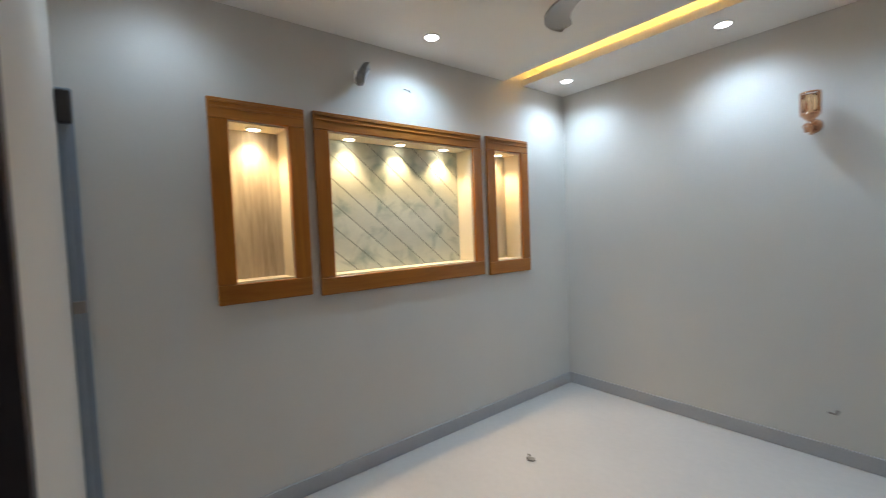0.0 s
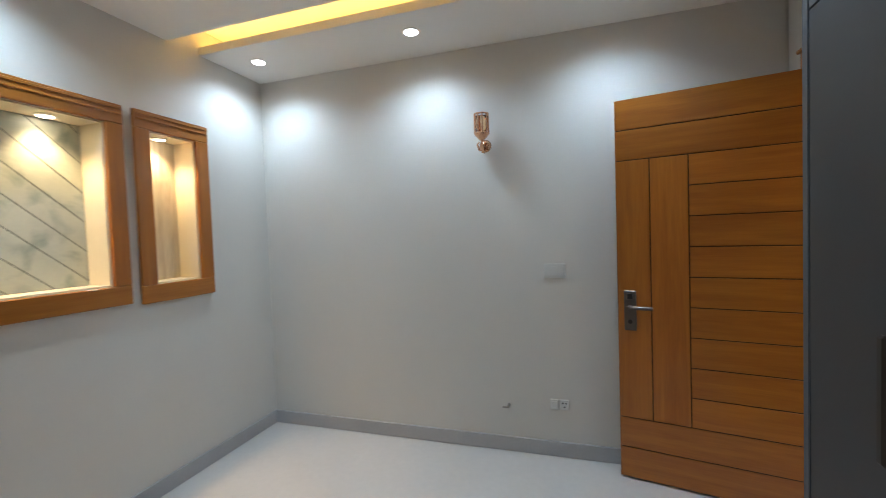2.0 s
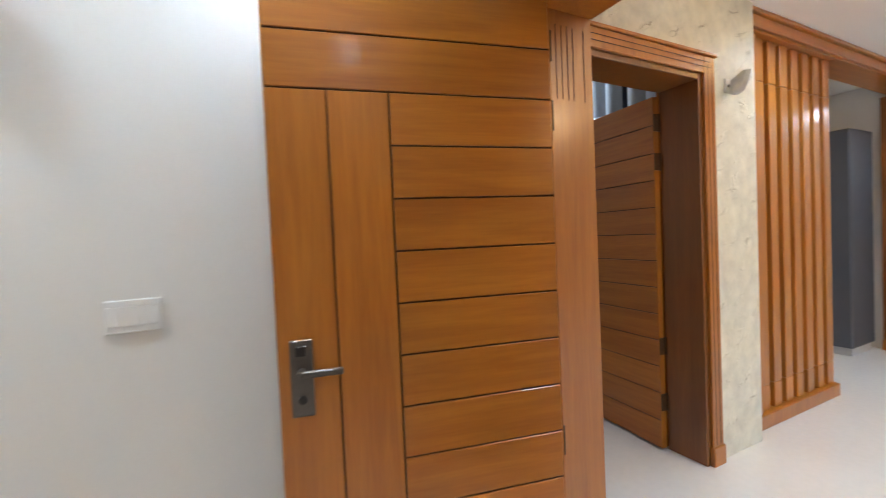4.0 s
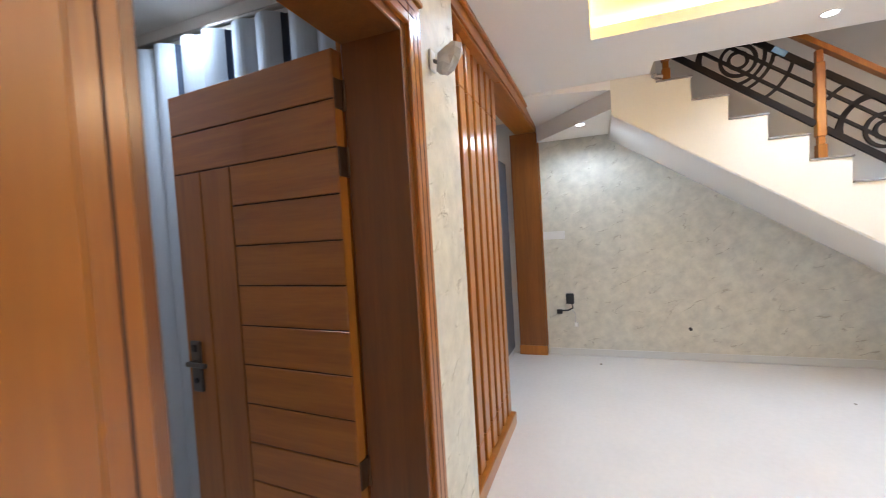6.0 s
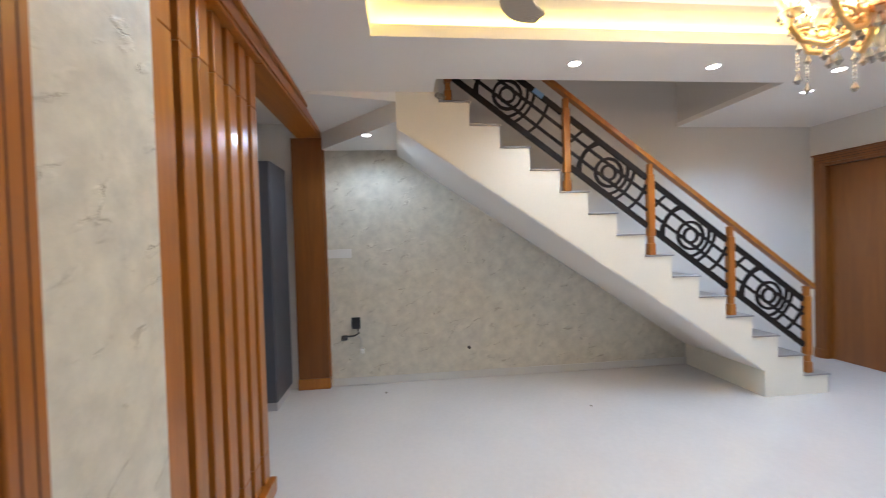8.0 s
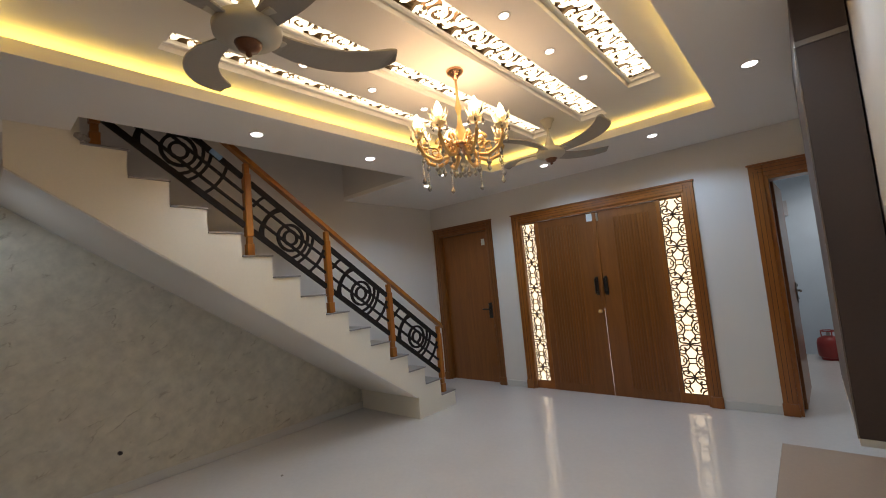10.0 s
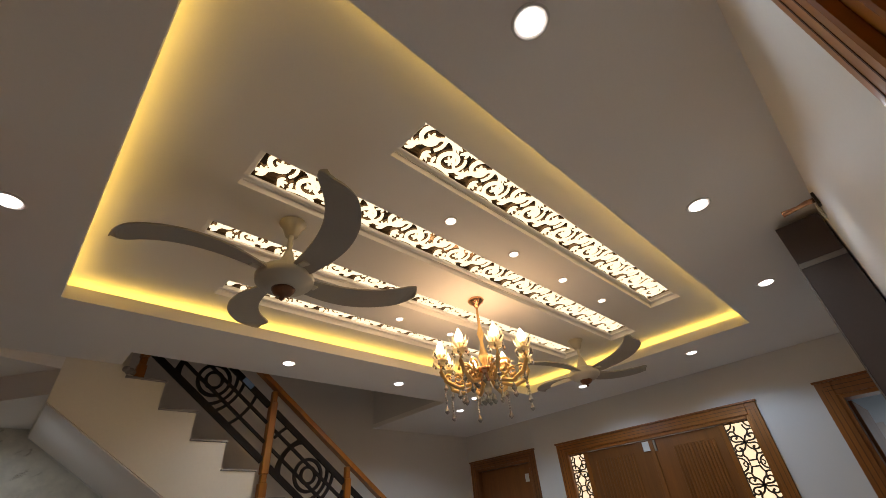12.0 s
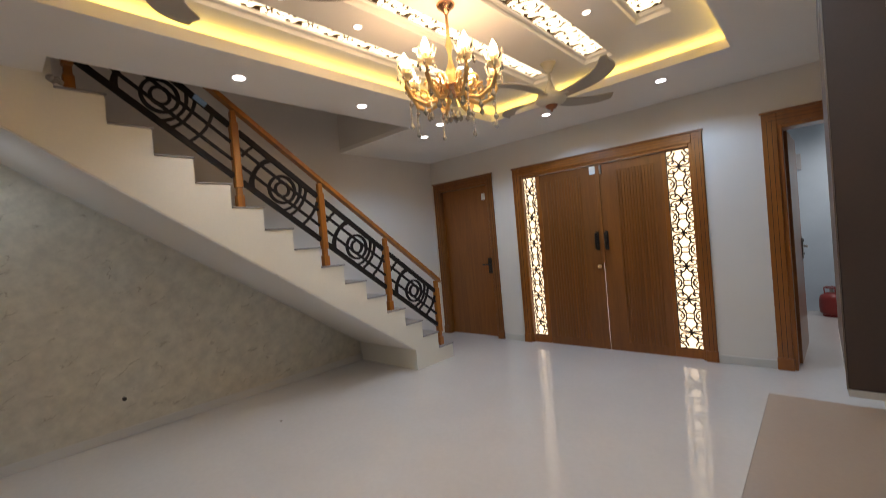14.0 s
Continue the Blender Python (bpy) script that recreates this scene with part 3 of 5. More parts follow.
def plank_leaf(name, at, turn, label, w=0.885, h=2.10, flip=1):
    """A flush-plank door leaf; x runs from the hinge to the free edge, planks on both faces."""
    d = thing(name, at, label, "door", turn=turn)
    part("core", boxed(0, w, -0.014, 0.014, 0.004, h - 0.004), M_GROOVE, d, "dark recessed joints")
    part("edge_strip", boxed(-0.004, 0.0, -0.02, 0.02, 0, h), M_WOOD, d)
    part("edge_strip", boxed(w, w + 0.004, -0.02, 0.02, 0, h), M_WOOD, d)
    g = 0.0027
    rows = [(0, w, 1.935, h), (0, w, 1.77, 1.935), (0, w, 0.17, 0.339), (0, w, 0, 0.17)]
    rows += [(w - 0.165, w, 0.339, 1.77), (w - 0.345, w - 0.165, 0.339, 1.77)]
    rows += [(0, w - 0.345, 0.339 + i * 0.159, 0.339 + (i + 1) * 0.159) for i in range(9)]
    for s in (-1, 1):
        for a, b, c, e in rows:
            tall = e - c > 1
            ya, yb = (0.0141, 0.021) if s > 0 else (-0.021, -0.0141)
            part("plank", boxed(a + g * (a > 0), b - g * (b < w), ya, yb, c + g * (c > 0), e - g * (e < h), bevel=0.002), M_WOOD if tall else M_WOODH, d)
        lever_lock(d, w - 0.06, s * 0.021, 0.945, s, -1, M_LOCK)
    for z in (0.28, 0.62, 1.72, 1.95):
        hb = boxed(-0.011, -0.0045, -0.024, 0.02, z - 0.05, z + 0.05)
        cyl(hb, (-0.010, -0.028, z - 0.052), (-0.010, -0.028, z + 0.052), 0.0105, seg=12)
        part("hinge", hb, M_HINGE, d, "dark bronze butt hinge")
    return d


door_frame("door_frame_bedroom", "y", DOOR_C[0], DOOR_C[1], DOOR_C[3], XC0, XC1, 0.088, M_WOOD, "varnished oak door frame with grooved casing")
# dark strips laid on the jamb, painting the shade of short grooves
for i in range(5):
    structure("trim_reed", boxed(0.965 + (i + (i == 4)) * 0.026, 0.9675 + (i + (i == 4)) * 0.026, -0.3665, -0.3655, 1.80, 2.055), M_GROOVE, "short dark line painted as groove shade on the oak door jamb")
plank_leaf("bedroom_door", (0.915, -0.372, 0.012), math.degrees(math.atan2(0.186, -0.87)), "open varnished oak plank door standing against the wall")
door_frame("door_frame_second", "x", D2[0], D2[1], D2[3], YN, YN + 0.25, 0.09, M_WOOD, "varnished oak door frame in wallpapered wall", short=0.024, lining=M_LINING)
plank_leaf("second_bedroom_door", (2.2115, 0.162, 0.012), 85, "open varnished oak plank door swung into a bedroom")

# ---- lamps in the ceilings ----
def downlight(x, y, z, watts, colour=COOL, face=G_SPOT, r=0.047, lamp=True, label="round recessed white LED downlight, lit", size=164, blend=0.8):
    d = thing("downlight", (x, y, z), label, "downlight", "ceiling downlights")
    part("trim_ring", lathe(bmesh.new(), [(r * 0.80, -0.001), (r, -0.005), (r * 1.14, -0.003), (r * 1.16, 0.0)], 24), M_WHITEP, d, "white rim")
    part("lens", lathe(bmesh.new(), [(r * 0.78, -0.006), (r * 0.8, -0.004), (r * 0.8, -0.0012)], 24), face, d, "glowing lens")
    if lamp:
        spot_lamp(x, y, z - 0.03, watts, colour, size, blend=blend)
    return d


# the last four are unseen, added as weak fill for the bedroom
for x, y in ((-2.16, -0.39), (-1.065, -0.40), (0.02, -0.42), (-2.15, -1.75), (-2.15, -3.1), (0.05, -1.76), (0.0, -3.3), (-1.15, -4.3)):
    downlight(x, y, CEIL_B, 25 if x < -1.0 and y > -3 else 21 if y > -1 else 6, size=152, blend=1.0)
for x, y in ((1.51, -1.38), (1.505, -2.65), (1.515, -3.863), (2.332, -4.85), (3.44, -4.85), (4.253, -2.035), (4.265, -3.08), (4.28, -4.11), (4.73, -4.33), (3.19, -0.42)):
    downlight(x, y, CEIL_L, 19 if x < 1.6 or y > -1 else 40 if y < -4.5 else 22, (0.34, 0.63, 1.0) if y < -4.5 else (0.48, 0.75, 1.0), size=150 if y < -4 else 154, blend=0.4 if y < -4 and x > 1.6 else 0.9)
for y in (-1.96, -2.46, -2.96, -3.46):
    downlight(2.395, y + 0.015, TRAY, 0, lamp=False, r=0.03, face=glow("dim_lens", (1.0, 0.95, 0.85), 5.0), label="small recessed downlight in the tray ceiling")
    downlight(3.42, y + 0.03, TRAY, 0, lamp=False, r=0.03, face=bpy.data.materials["dim_lens"], label="small recessed downlight in the tray ceiling")

# ---- stairs ----
RISE, GO, NOSE, LOW = 0.186, 0.247, -4.848, -0.02


def nose(k):
    return NOSE + GO * k


stairs = thing("staircase", (XST, 0, 0), "cream marble staircase with dark treads rising to the upper floor", "staircase")
prof = [(nose(1), 0.001)]
for k in range(1, 15):
    prof += [(nose(k), RISE * k + LOW), (nose(k + 1), RISE * k + LOW)]
prof += [(nose(15), 2.95), (-0.08, 2.95), (-0.08, 2.672), (-0.80, 2.672), (-0.80, 2.385), (-3.98, 0.24), (-3.98, 0.001)]
bm = bmesh.new()
lo = [bm.verts.new((0, y, z)) for y, z in prof]
hi = [bm.verts.new((XE - XST - 0.001, y, z)) for y, z in prof]
bm.faces.new(lo)
bm.faces.new(hi[::-1])
for i in range(len(prof)):
    j = (i + 1) % len(prof)
    bm.faces.new((lo[i], hi[i], hi[j], lo[j]))
bm.normal_update()
bm.faces.ensure_lookup_table()
bmesh.ops.triangulate(bm, faces=bm.faces[:2])
part("flight", bm, M_STEP, stairs, "cream painted flight and stringer")
bm = bmesh.new()
q = [(-0.805, 2.379), (-3.975, 0.24), (-3.975, 0.232), (-0.805, 2.371)]
lo = [bm.verts.new((0.004, y, z)) for y, z in q]
hi = [bm.verts.new((XE - XST - 0.008, y, z)) for y, z in q]
bm.faces.new(lo)
bm.faces.new(hi)
for i in range(4):
    j = (i + 1) % 4
    bm.faces.new((lo[i], hi[i], hi[j], lo[j]))
part("soffit", bm, M_CEIL, stairs, "white plastered underside")
for k in range(1, 15):
    part("tread", boxed(-0.014, XE - XST - 0.002, nose(k) - 0.012, nose(k + 1), RISE * k + LOW + 0.0005, RISE * k + LOW + 0.014, bevel=0.003), M_STEPTOP, stairs, "dark stone tread")

# soffit of the landing beside the flight
bm = bmesh.new()
A0, B0, C0, D0 = (XST + 0.001, -0.80), (XST + 0.001, YN + 0.035), (5.80, YN + 0.035), (XE, -0.80)
# drop panel, slightly falling towards the flight, with a slanting fascia down to the soffit
for tri, zs in (((A0, B0, C0), (2.59, 2.655, 2.60)),):
    lo = [bm.verts.new((*p, z)) for p, z in zip(tri, zs)]
    hi = [bm.verts.new((*p, 2.666)) for p in tri]
    bm.faces.new(lo)
    bm.faces.new(hi[::-1])
    for i in range(3):
        j = (i + 1) % 3
        bm.faces.new((lo[i], hi[i], hi[j], lo[j]))
pl = [A0, D0, (XE, YN + 0.035), C0]
lo = [bm.verts.new((x, y, 2.43)) for x, y in pl]
hi = [bm.verts.new((x, y, z)) for (x, y), z in zip(pl, (2.59, 2.66, 2.66, 2.60))]
bm.faces.new(lo)
bm.faces.new(hi)
for i in range(4):
    j = (i + 1) % 4
    bm.faces.new((lo[i], hi[i], hi[j], lo[j]))
structure("ceiling_landing", bm, M_CEIL, "white plaster soffit under the stair landing")
downlight(5.23, -0.535, 2.43, 14, size=172, blend=0.5)
# unseen fill behind the open leaf, added to brighten the curtain
downlight(2.43, 1.2, 2.70, 9)
# unseen upstairs lamp, added so the stair well wall gets light
downlight(5.2, -2.4, 5.6, 12, (1.0, 0.92, 0.82))
# wallpaper of the wall under the stairs
bm = bmesh.new()
pts = [(-0.06, 0.001), (-0.06, 2.429), (-0.79, 2.429), (-0.80, 2.365), (-3.965, 0.228), (-3.965, 0.001)]
a = [bm.verts.new((XE - 0.006, y, z)) for y, z in pts]
b = [bm.verts.new((XE - 0.001, y, z)) for y, z in pts]
bm.faces.new(a)
bm.faces.new(b)
for i in range(len(pts)):
    j = (i + 1) % len(pts)
    bm.faces.new((a[i], b[i], b[j], a[j]))
structure("wall_under_stairs", bm, M_PAPER, "cream stone-look wallpaper under the stairs")

# balustrade: posts, handrail and cut panels
SL = math.atan2(RISE, GO)
rail = thing("stair_railing", (XST + 0.055, 0, 0), "oak handrail and posts with dark circle-pattern panels", "railing")


def line_z(y):
    """Height of the nosing line."""
    return (y - NOSE) / GO * RISE + LOW


POSTS = [-4.45, -3.707, -2.965, -2.222, -1.225]
for i, y in enumerate(POSTS):
    z0 = RISE * math.floor((y - NOSE) / GO) + LOW + 0.014
    top = line_z(y) + 0.715
    bm = bmesh.new()
    box(bm, -0.03, 0.03, y - 0.03, y + 0.03, z0, z0 + 0.10, bevel=0.004)
    box(bm, -0.022, 0.022, y - 0.022, y + 0.022, z0 + 0.10, z0 + 0.16, bevel=0.004)
    box(bm, -0.03, 0.03, y - 0.03, y + 0.03, z0 + 0.16, top - 0.12, bevel=0.006)
    box(bm, -0.022, 0.022, y - 0.022, y + 0.022, top - 0.12, top - 0.03, bevel=0.004)
    part("post", bm, M_WOOD, rail, "turned oak post")
bm = bmesh.new()
y0, y1 = POSTS[0] - 0.06, POSTS[-1] + 0.2
for w, za, zb in ((0.032, 0.70, 0.73), (0.026, 0.73, 0.75)):
    vs = [bm.verts.new((sx, y, line_z(y) + z)) for y in (y0, y1) for sx, z in ((-w, za), (w, za), (w, zb), (-w, zb))]
    for f in ((0, 1, 2, 3), (7, 6, 5, 4), (0, 4, 5, 1), (1, 5, 6, 2), (2, 6, 7, 3), (3, 7, 4, 0)):
        bm.faces.new([vs[i] for i in f])
part("handrail", bm, M_WOOD, rail, "varnished oak handrail")


def clip_n(pts, lim):
    """Runs of a path with |v| <= lim."""
    runs, cur = [], []
    for p in pts:
        if abs(p[1]) <= lim:
            cur.append(p)
        elif cur:
            runs.append(cur)
            cur = []
    if cur:
        runs.append(cur)
    return [r for r in runs if len(r) > 1]


def ribbon_of(pts, w, put, half, closed=False):
    bm = bmesh.new()
    ribbon(bm, pts, w, put, -half, half, closed=closed)
    return bm


for i in range(4):
    ya, yb = POSTS[i] + 0.03, POSTS[i + 1] - 0.03
    ym = (ya + yb) / 2
    zc = line_z(ym) + 0.335
    ln = (yb - ya) / math.cos(SL)
    N = 0.165

    def put(u, v, t):
        return (t, ym + u * math.cos(SL) - v * math.sin(SL), zc + u * math.sin(SL) + v * math.cos(SL))

    edge = N * math.tan(SL)
    panel = part("cut_panel", ribbon_of([(-ln / 2 - edge, -N), (ln / 2 - edge, -N)], 0.046, put, 0.011), M_RAIL, rail, "dark brown cut panel of circles and arcs")
    part("border", ribbon_of([(-ln / 2 + edge, N), (ln / 2 + edge, N)], 0.046, put, 0.011), M_RAIL, panel)
    for v in (-0.058, 0.058):
        e = v * math.tan(SL)
        part("bar", ribbon_of([(-ln / 2 + e, v), (ln / 2 + e, v)], 0.021, put, 0.010), M_RAIL, panel)
    for cu, r, w in ((0.0, 0.062, 0.022), (0.0, 0.118, 0.023)):
        part("ring", ribbon_of(circle(cu, 0, r, 30), w, put, 0.0105, True), M_RAIL, panel)
    # sweeping arcs, off centre so that they crowd towards one post
    for cu, r, side in ((0.05, 0.215, -1), (0.05, 0.215, 1), (0.10, 0.315, -1), (-0.04, 0.315, 1), (0.02, 0.40, 1), (0.05, 0.40, -1)):
        arc = [(cu + side * r * math.cos(t), r * math.sin(t)) for t in np.linspace(-1.2, 1.2, 30)]
        for run in clip_n(arc, N):
            run = [p for p in run if abs(p[0] - p[1] * math.tan(SL)) < ln / 2]
            if len(run) > 2:
                part("arc", ribbon_of(run, 0.023, put, 0.009), M_RAIL, panel)

# small pale blue patch on the top border of the upper panel
bm = bmesh.new()
box(bm, -0.016, -0.0125, -0.05, 0.05, -0.022, 0.022, bevel=0.004)
bmesh.ops.rotate(bm, verts=bm.verts, matrix=Matrix.Rotation(SL, 3, "X"))
bmesh.ops.translate(bm, verts=bm.verts, vec=(0, -1.985, line_z(-1.985) + 0.335 + 0.165 / math.cos(SL)))
part("tape", bm, material("pale_blue_patch", (0.30, 0.52, 0.78), 0.25, vary=0.1), rail, "small pale blue patch on the panel border")
bm = bmesh.new()
rnd = random.Random(8)
for k in range(4):
    bmesh.ops.create_icosphere(bm, subdivisions=1, radius=0.022, matrix=Matrix.Translation((0.012 * k - 0.02, -1.13 - 0.016 * k, 2.640 - 0.008 * (k % 2))))
for v in bm.verts:
    v.co += Vector((rnd.uniform(-1, 1), rnd.uniform(-1, 1), rnd.uniform(-1, 0.4))) * 0.007
part("plaster_lump", bm, M_DUST, stairs, "rough unfinished plaster at the ceiling edge")

# ---- south wall doors ----
door_frame("door_frame_small", "x", SD[0], SD[1], SD[3], YS - 0.2, YS, 0.085, M_DWOOD, "dark varnished timber door frame")
sd = thing("store_door", (SD[0] + 0.036, YS - 0.06, 0.008), "closed brown flush timber door with lever handle", "door")
w = SD[1] - SD[0] - 0.072
part("leaf", boxed(0, w, -0.04, 0.0, 0, SD[3] - 0.045, bevel=0.003), M_DWOOD, sd)
lever_lock(sd, 0.07, 0.0, 1.02, 1, 1, M_DMETAL)
part("paper_tag", boxed(0.07, 0.13, 0.001, 0.003, 1.97, 2.06), M_PAPERWHITE, sd, "small white paper tag")

door_frame("door_frame_entrance", "x", DD[0], DD[1], DD[3], YS - 0.2, YS, 0.09, M_EWOOD, "varnished timber entrance door frame")


def jali(parent, x0, x1, z0, z1):
    """Cut screen of four-heart flowers, squares and ovals over a lit panel."""
    part("lit_panel", boxed(x0, x1, -0.030, -0.024, z0, z1), G_JALI, parent, "warm backlit panel")
    bm = bmesh.new()
    wd = x1 - x0
    cx = (x0 + x1) / 2

    def put(u, v, t):
        return (u, t, v)

    for a, b in (((x0, z0), (x0, z1)), ((x1, z0), (x1, z1)), ((x0, z0), (x1, z0)), ((x0, z1), (x1, z1))):
        ribbon(bm, [a, b], 0.014, put, -0.016, -0.002)
    cells = 6
    ch = (z1 - z0) / cells
    bar = 0.0145

    def smooth_path(keys, per=5):
        """A rounded path through a few keys."""
        ext = [keys[0], *keys, keys[-1]]
        out = []
        for p0, p1, p2, p3 in zip(ext, ext[1:], ext[2:], ext[3:]):
            for q in range(per):
                t = q / per
                out.append(tuple(0.5 * (2 * p1[e] + (p2[e] - p0[e]) * t + (2 * p0[e] - 5 * p1[e] + 4 * p2[e] - p3[e]) * t * t + (3 * p1[e] - p0[e] - 3 * p2[e] + p3[e]) * t ** 3) for e in (0, 1)))
        return out + [keys[-1]]

    PETAL = [(0.0, 0.0), (0.14, 0.03), (0.31, 0.035), (0.42, 0.09), (0.40, 0.165), (0.29, 0.19), (0.20, 0.15), (0.25, 0.105)]
    INNER = [(0.0, 0.0), (0.03, 0.07), (0.09, 0.14), (0.20, 0.20), (0.24, 0.28), (0.17, 0.36), (0.15, 0.43)]
    SIDE = [(0.40, 0.165), (0.49, 0.23), (0.37, 0.30), (0.24, 0.28)]
    OVAL = [(0.49, 0.33), (0.34, 0.37), (0.25, 0.44), (0.235, 0.5)]
    for i in range(cells):
        zc = z0 + (i + 0.5) * ch
        for sx in (-1, 1):
            for sz in (-1, 1):
                for e, keys in enumerate((PETAL, INNER, SIDE, OVAL)):
                    ribbon(bm, smooth_path([(cx + sx * u * wd, zc + sz * v * ch) for u, v in keys]), bar, put, -0.014 + 0.0004 * e, -0.004 - 0.0004 * e)
                ribbon(bm, circle(cx + sx * 0.25 * wd, zc + sz * 0.115 * ch, 0.0055, 8), 0.010, put, -0.0118, -0.0062, closed=True)
    for i in range(cells - 1):
        zs = z0 + (i + 1) * ch
        hu, hv = 0.15 * wd, 0.075 * ch
        ribbon(bm, [(cx - hu, zs - hv), (cx + hu, zs - hv), (cx + hu, zs + hv), (cx - hu, zs + hv)], bar * 1.1, put, -0.0150, -0.0030, closed=True)
        for sx in (-1, 1):
            ribbon(bm, [(cx + sx * hu, zs), (cx + sx * 0.2 * wd, zs), (cx + sx * 0.26 * wd, zs)], bar, put, -0.0132, -0.0048)
            ribbon(bm, [(cx + sx * 0.30 * wd, zs - 0.06 * ch), (cx + sx * 0.37 * wd, zs - 0.02 * ch), (cx + sx * 0.37 * wd, zs + 0.02 * ch), (cx + sx * 0.30 * wd, zs + 0.06 * ch)], bar * 0.8, put, -0.0128, -0.0052)
    part("cut_screen", bm, M_JALI, parent, "dark cut-out scroll screen")


DDL = (2.24, 4.242)
ent = thing("entrance_door", (0.03, YS - 0.03, 0), "closed double timber entrance door with backlit scroll panels", "door")
ZT = DD[3] - 0.037
for s, (a, b, jx0, jx1) in enumerate(((DDL[0] + 0.016, 2.535, 2.262, 2.495), (3.965, DDL[1] - 0.016, 4.015, 4.222))):
    side = part("side_light", box(box(box(boxed(a, jx0, -0.045, 0, 0.004, ZT), jx1, b, -0.045, 0, 0.004, ZT), jx0, jx1, -0.045, 0, 0.004, 0.10), jx0, jx1, -0.045, 0, 2.16, ZT), M_EWOOD, ent, "fixed timber side panel")
    jali(side, jx0, jx1, 0.10, 2.16)
for a, b, hx, pull in ((2.538, 3.215, 3.165, -1), (3.224, 3.962, 3.275, 1)):
    leaf = part("door_leaf", boxed(a, b, -0.05, -0.006, 0.0015, ZT - 0.003, bevel=0.001), M_DWOOD, ent, "fluted timber door leaf")
    n = 13
    f0, f1 = (a + 0.07, b - 0.20) if pull < 0 else (a + 0.20, b - 0.07)
    for i in range(n):
        u = f0 + (f1 - f0) * (i + 0.5) / n
        hw = (f1 - f0) / n * 0.36
        part("flute", boxed(u - hw, u + hw, -0.006, 0.004, 0.10, ZT - 0.10, bevel=0.004), M_DWOOD, leaf)
    bm = boxed(hx - 0.018, hx + 0.018, -0.0059, 0.006, 1.17, 1.39, bevel=0.003)
    cyl(bm, (hx, 0.0, 1.22), (hx, 0.05, 1.22), 0.009)
    cyl(bm, (hx, 0.0, 1.36), (hx, 0.05, 1.36), 0.009)
    cyl(bm, (hx, 0.05, 1.19), (hx, 0.05, 1.37), 0.012)
    part("pull_handle", bm, M_DMETAL, leaf, "dark metal pull handle")
part("meeting_strip", boxed(3.198, 3.242, -0.0055, 0.006, 1.02, ZT - 0.004, bevel=0.003), M_DWOOD, ent)
# unseen bar added to block outside light at the head gap
part("head_stop", boxed(2.538, 3.962, -0.066, -0.052, ZT - 0.04, ZT - 0.001), M_DWOOD, ent)
part("lock_knob", lathe(bmesh.new(), [(0.02, -0.02), (0.024, 0.0), (0.016, 0.02)], 14, (3.27, 0.008, 0.98)), M_GOLD, ent, "brass lock knob", smooth=True)
part("paper_tag", boxed(3.24, 3.31, 0.0065, 0.009, 2.06, 2.15), M_PAPERWHITE, ent, "white paper tag")
part("latch", boxed(3.17, 3.195, -0.0055, 0.012, 2.05, 2.15, bevel=0.003), M_METAL, ent)
structure("backdrop_daylight", boxed(2.3, 4.2, YS - 0.5, YS - 0.46, 0, 2.4), G_DAY, "bright daylight outside the entrance door")
door_frame("door_frame_store", "x", D3[0], D3[1], D3[3], YS - 0.2, YS, 0.105, M_EWOOD, "varnished oak door frame")
d3 = thing("store_room_door", (D3[1] - 0.04, YS - 0.2, 0.012), "brown timber door swung open into the store room", "door", turn=-92)
part("leaf", boxed(0, 0.86, -0.02, 0.02, 0, 2.16, bevel=0.003), M_DWOOD, d3)
lever_lock(d3, 0.80, -0.02, 1.02, -1, -1)

# ---- bedroom things ----
def niche_frame(a, b, c, d):
    f = thing("display_niche", (XA, 0, 0), "lit wall niche with varnished oak frame and stone back", "display niche", "display niches")
    o, i = 0.088, 0.10
    part("stile", boxed(0.001, 0.024, a, a + o, c + i, d - i, bevel=0.004), M_WOOD, f)
    part("stile", boxed(0.001, 0.024, b - o, b, c + i, d - i, bevel=0.004), M_WOOD, f)
    part("rail", boxed(0.001, 0.024, a, b, c, c + i, bevel=0.004), M_WOODY, f)
    part("rail", boxed(0.001, 0.024, a, b, d - i, d, bevel=0.004), M_WOODY, f)
    part("bead", boxed(0.0245, 0.030, a + 0.01, b - 0.01, d - 0.026, d - 0.012, bevel=0.002), M_WOODY, f)
    part("bead", boxed(0.0245, 0.030, a + 0.01, b - 0.01, d - 0.052, d - 0.042, bevel=0.002), M_WOODY, f)
    return f


M_WOODY = wood("oak_varnish_along", (0.35, 0.112, 0.014), (0.47, 0.168, 0.024), grain=(14, 0.9, 14))
niches = [niche_frame(*nb) for nb in NICHES]
for k, (a, b, c, d) in enumerate(holes):
    lin = niches[k]
    for nm, q in (("side", (-0.156, -0.002, a + 0.001, a + 0.008, c + 0.008, d - 0.008)), ("side", (-0.156, -0.002, b - 0.008, b - 0.001, c + 0.008, d - 0.008)), ("sill", (-0.156, -0.002, a + 0.001, b - 0.001, c + 0.001, c + 0.008)), ("top", (-0.156, -0.002, a + 0.001, b - 0.001, d - 0.008, d - 0.001))):
        part(nm, boxed(*q), M_CREAM, lin)
    spots = 3 if k == 1 else 1
    for i in range(spots):
        y = a + (b - a) * (i + 0.5) / spots
        downlight(XA - 0.095, y, d - 0.009, 13.0, (1.0, 0.74, 0.40), G_WARMSPOT, r=0.036, label="small round warm spotlight in the niche, lit", size=112)
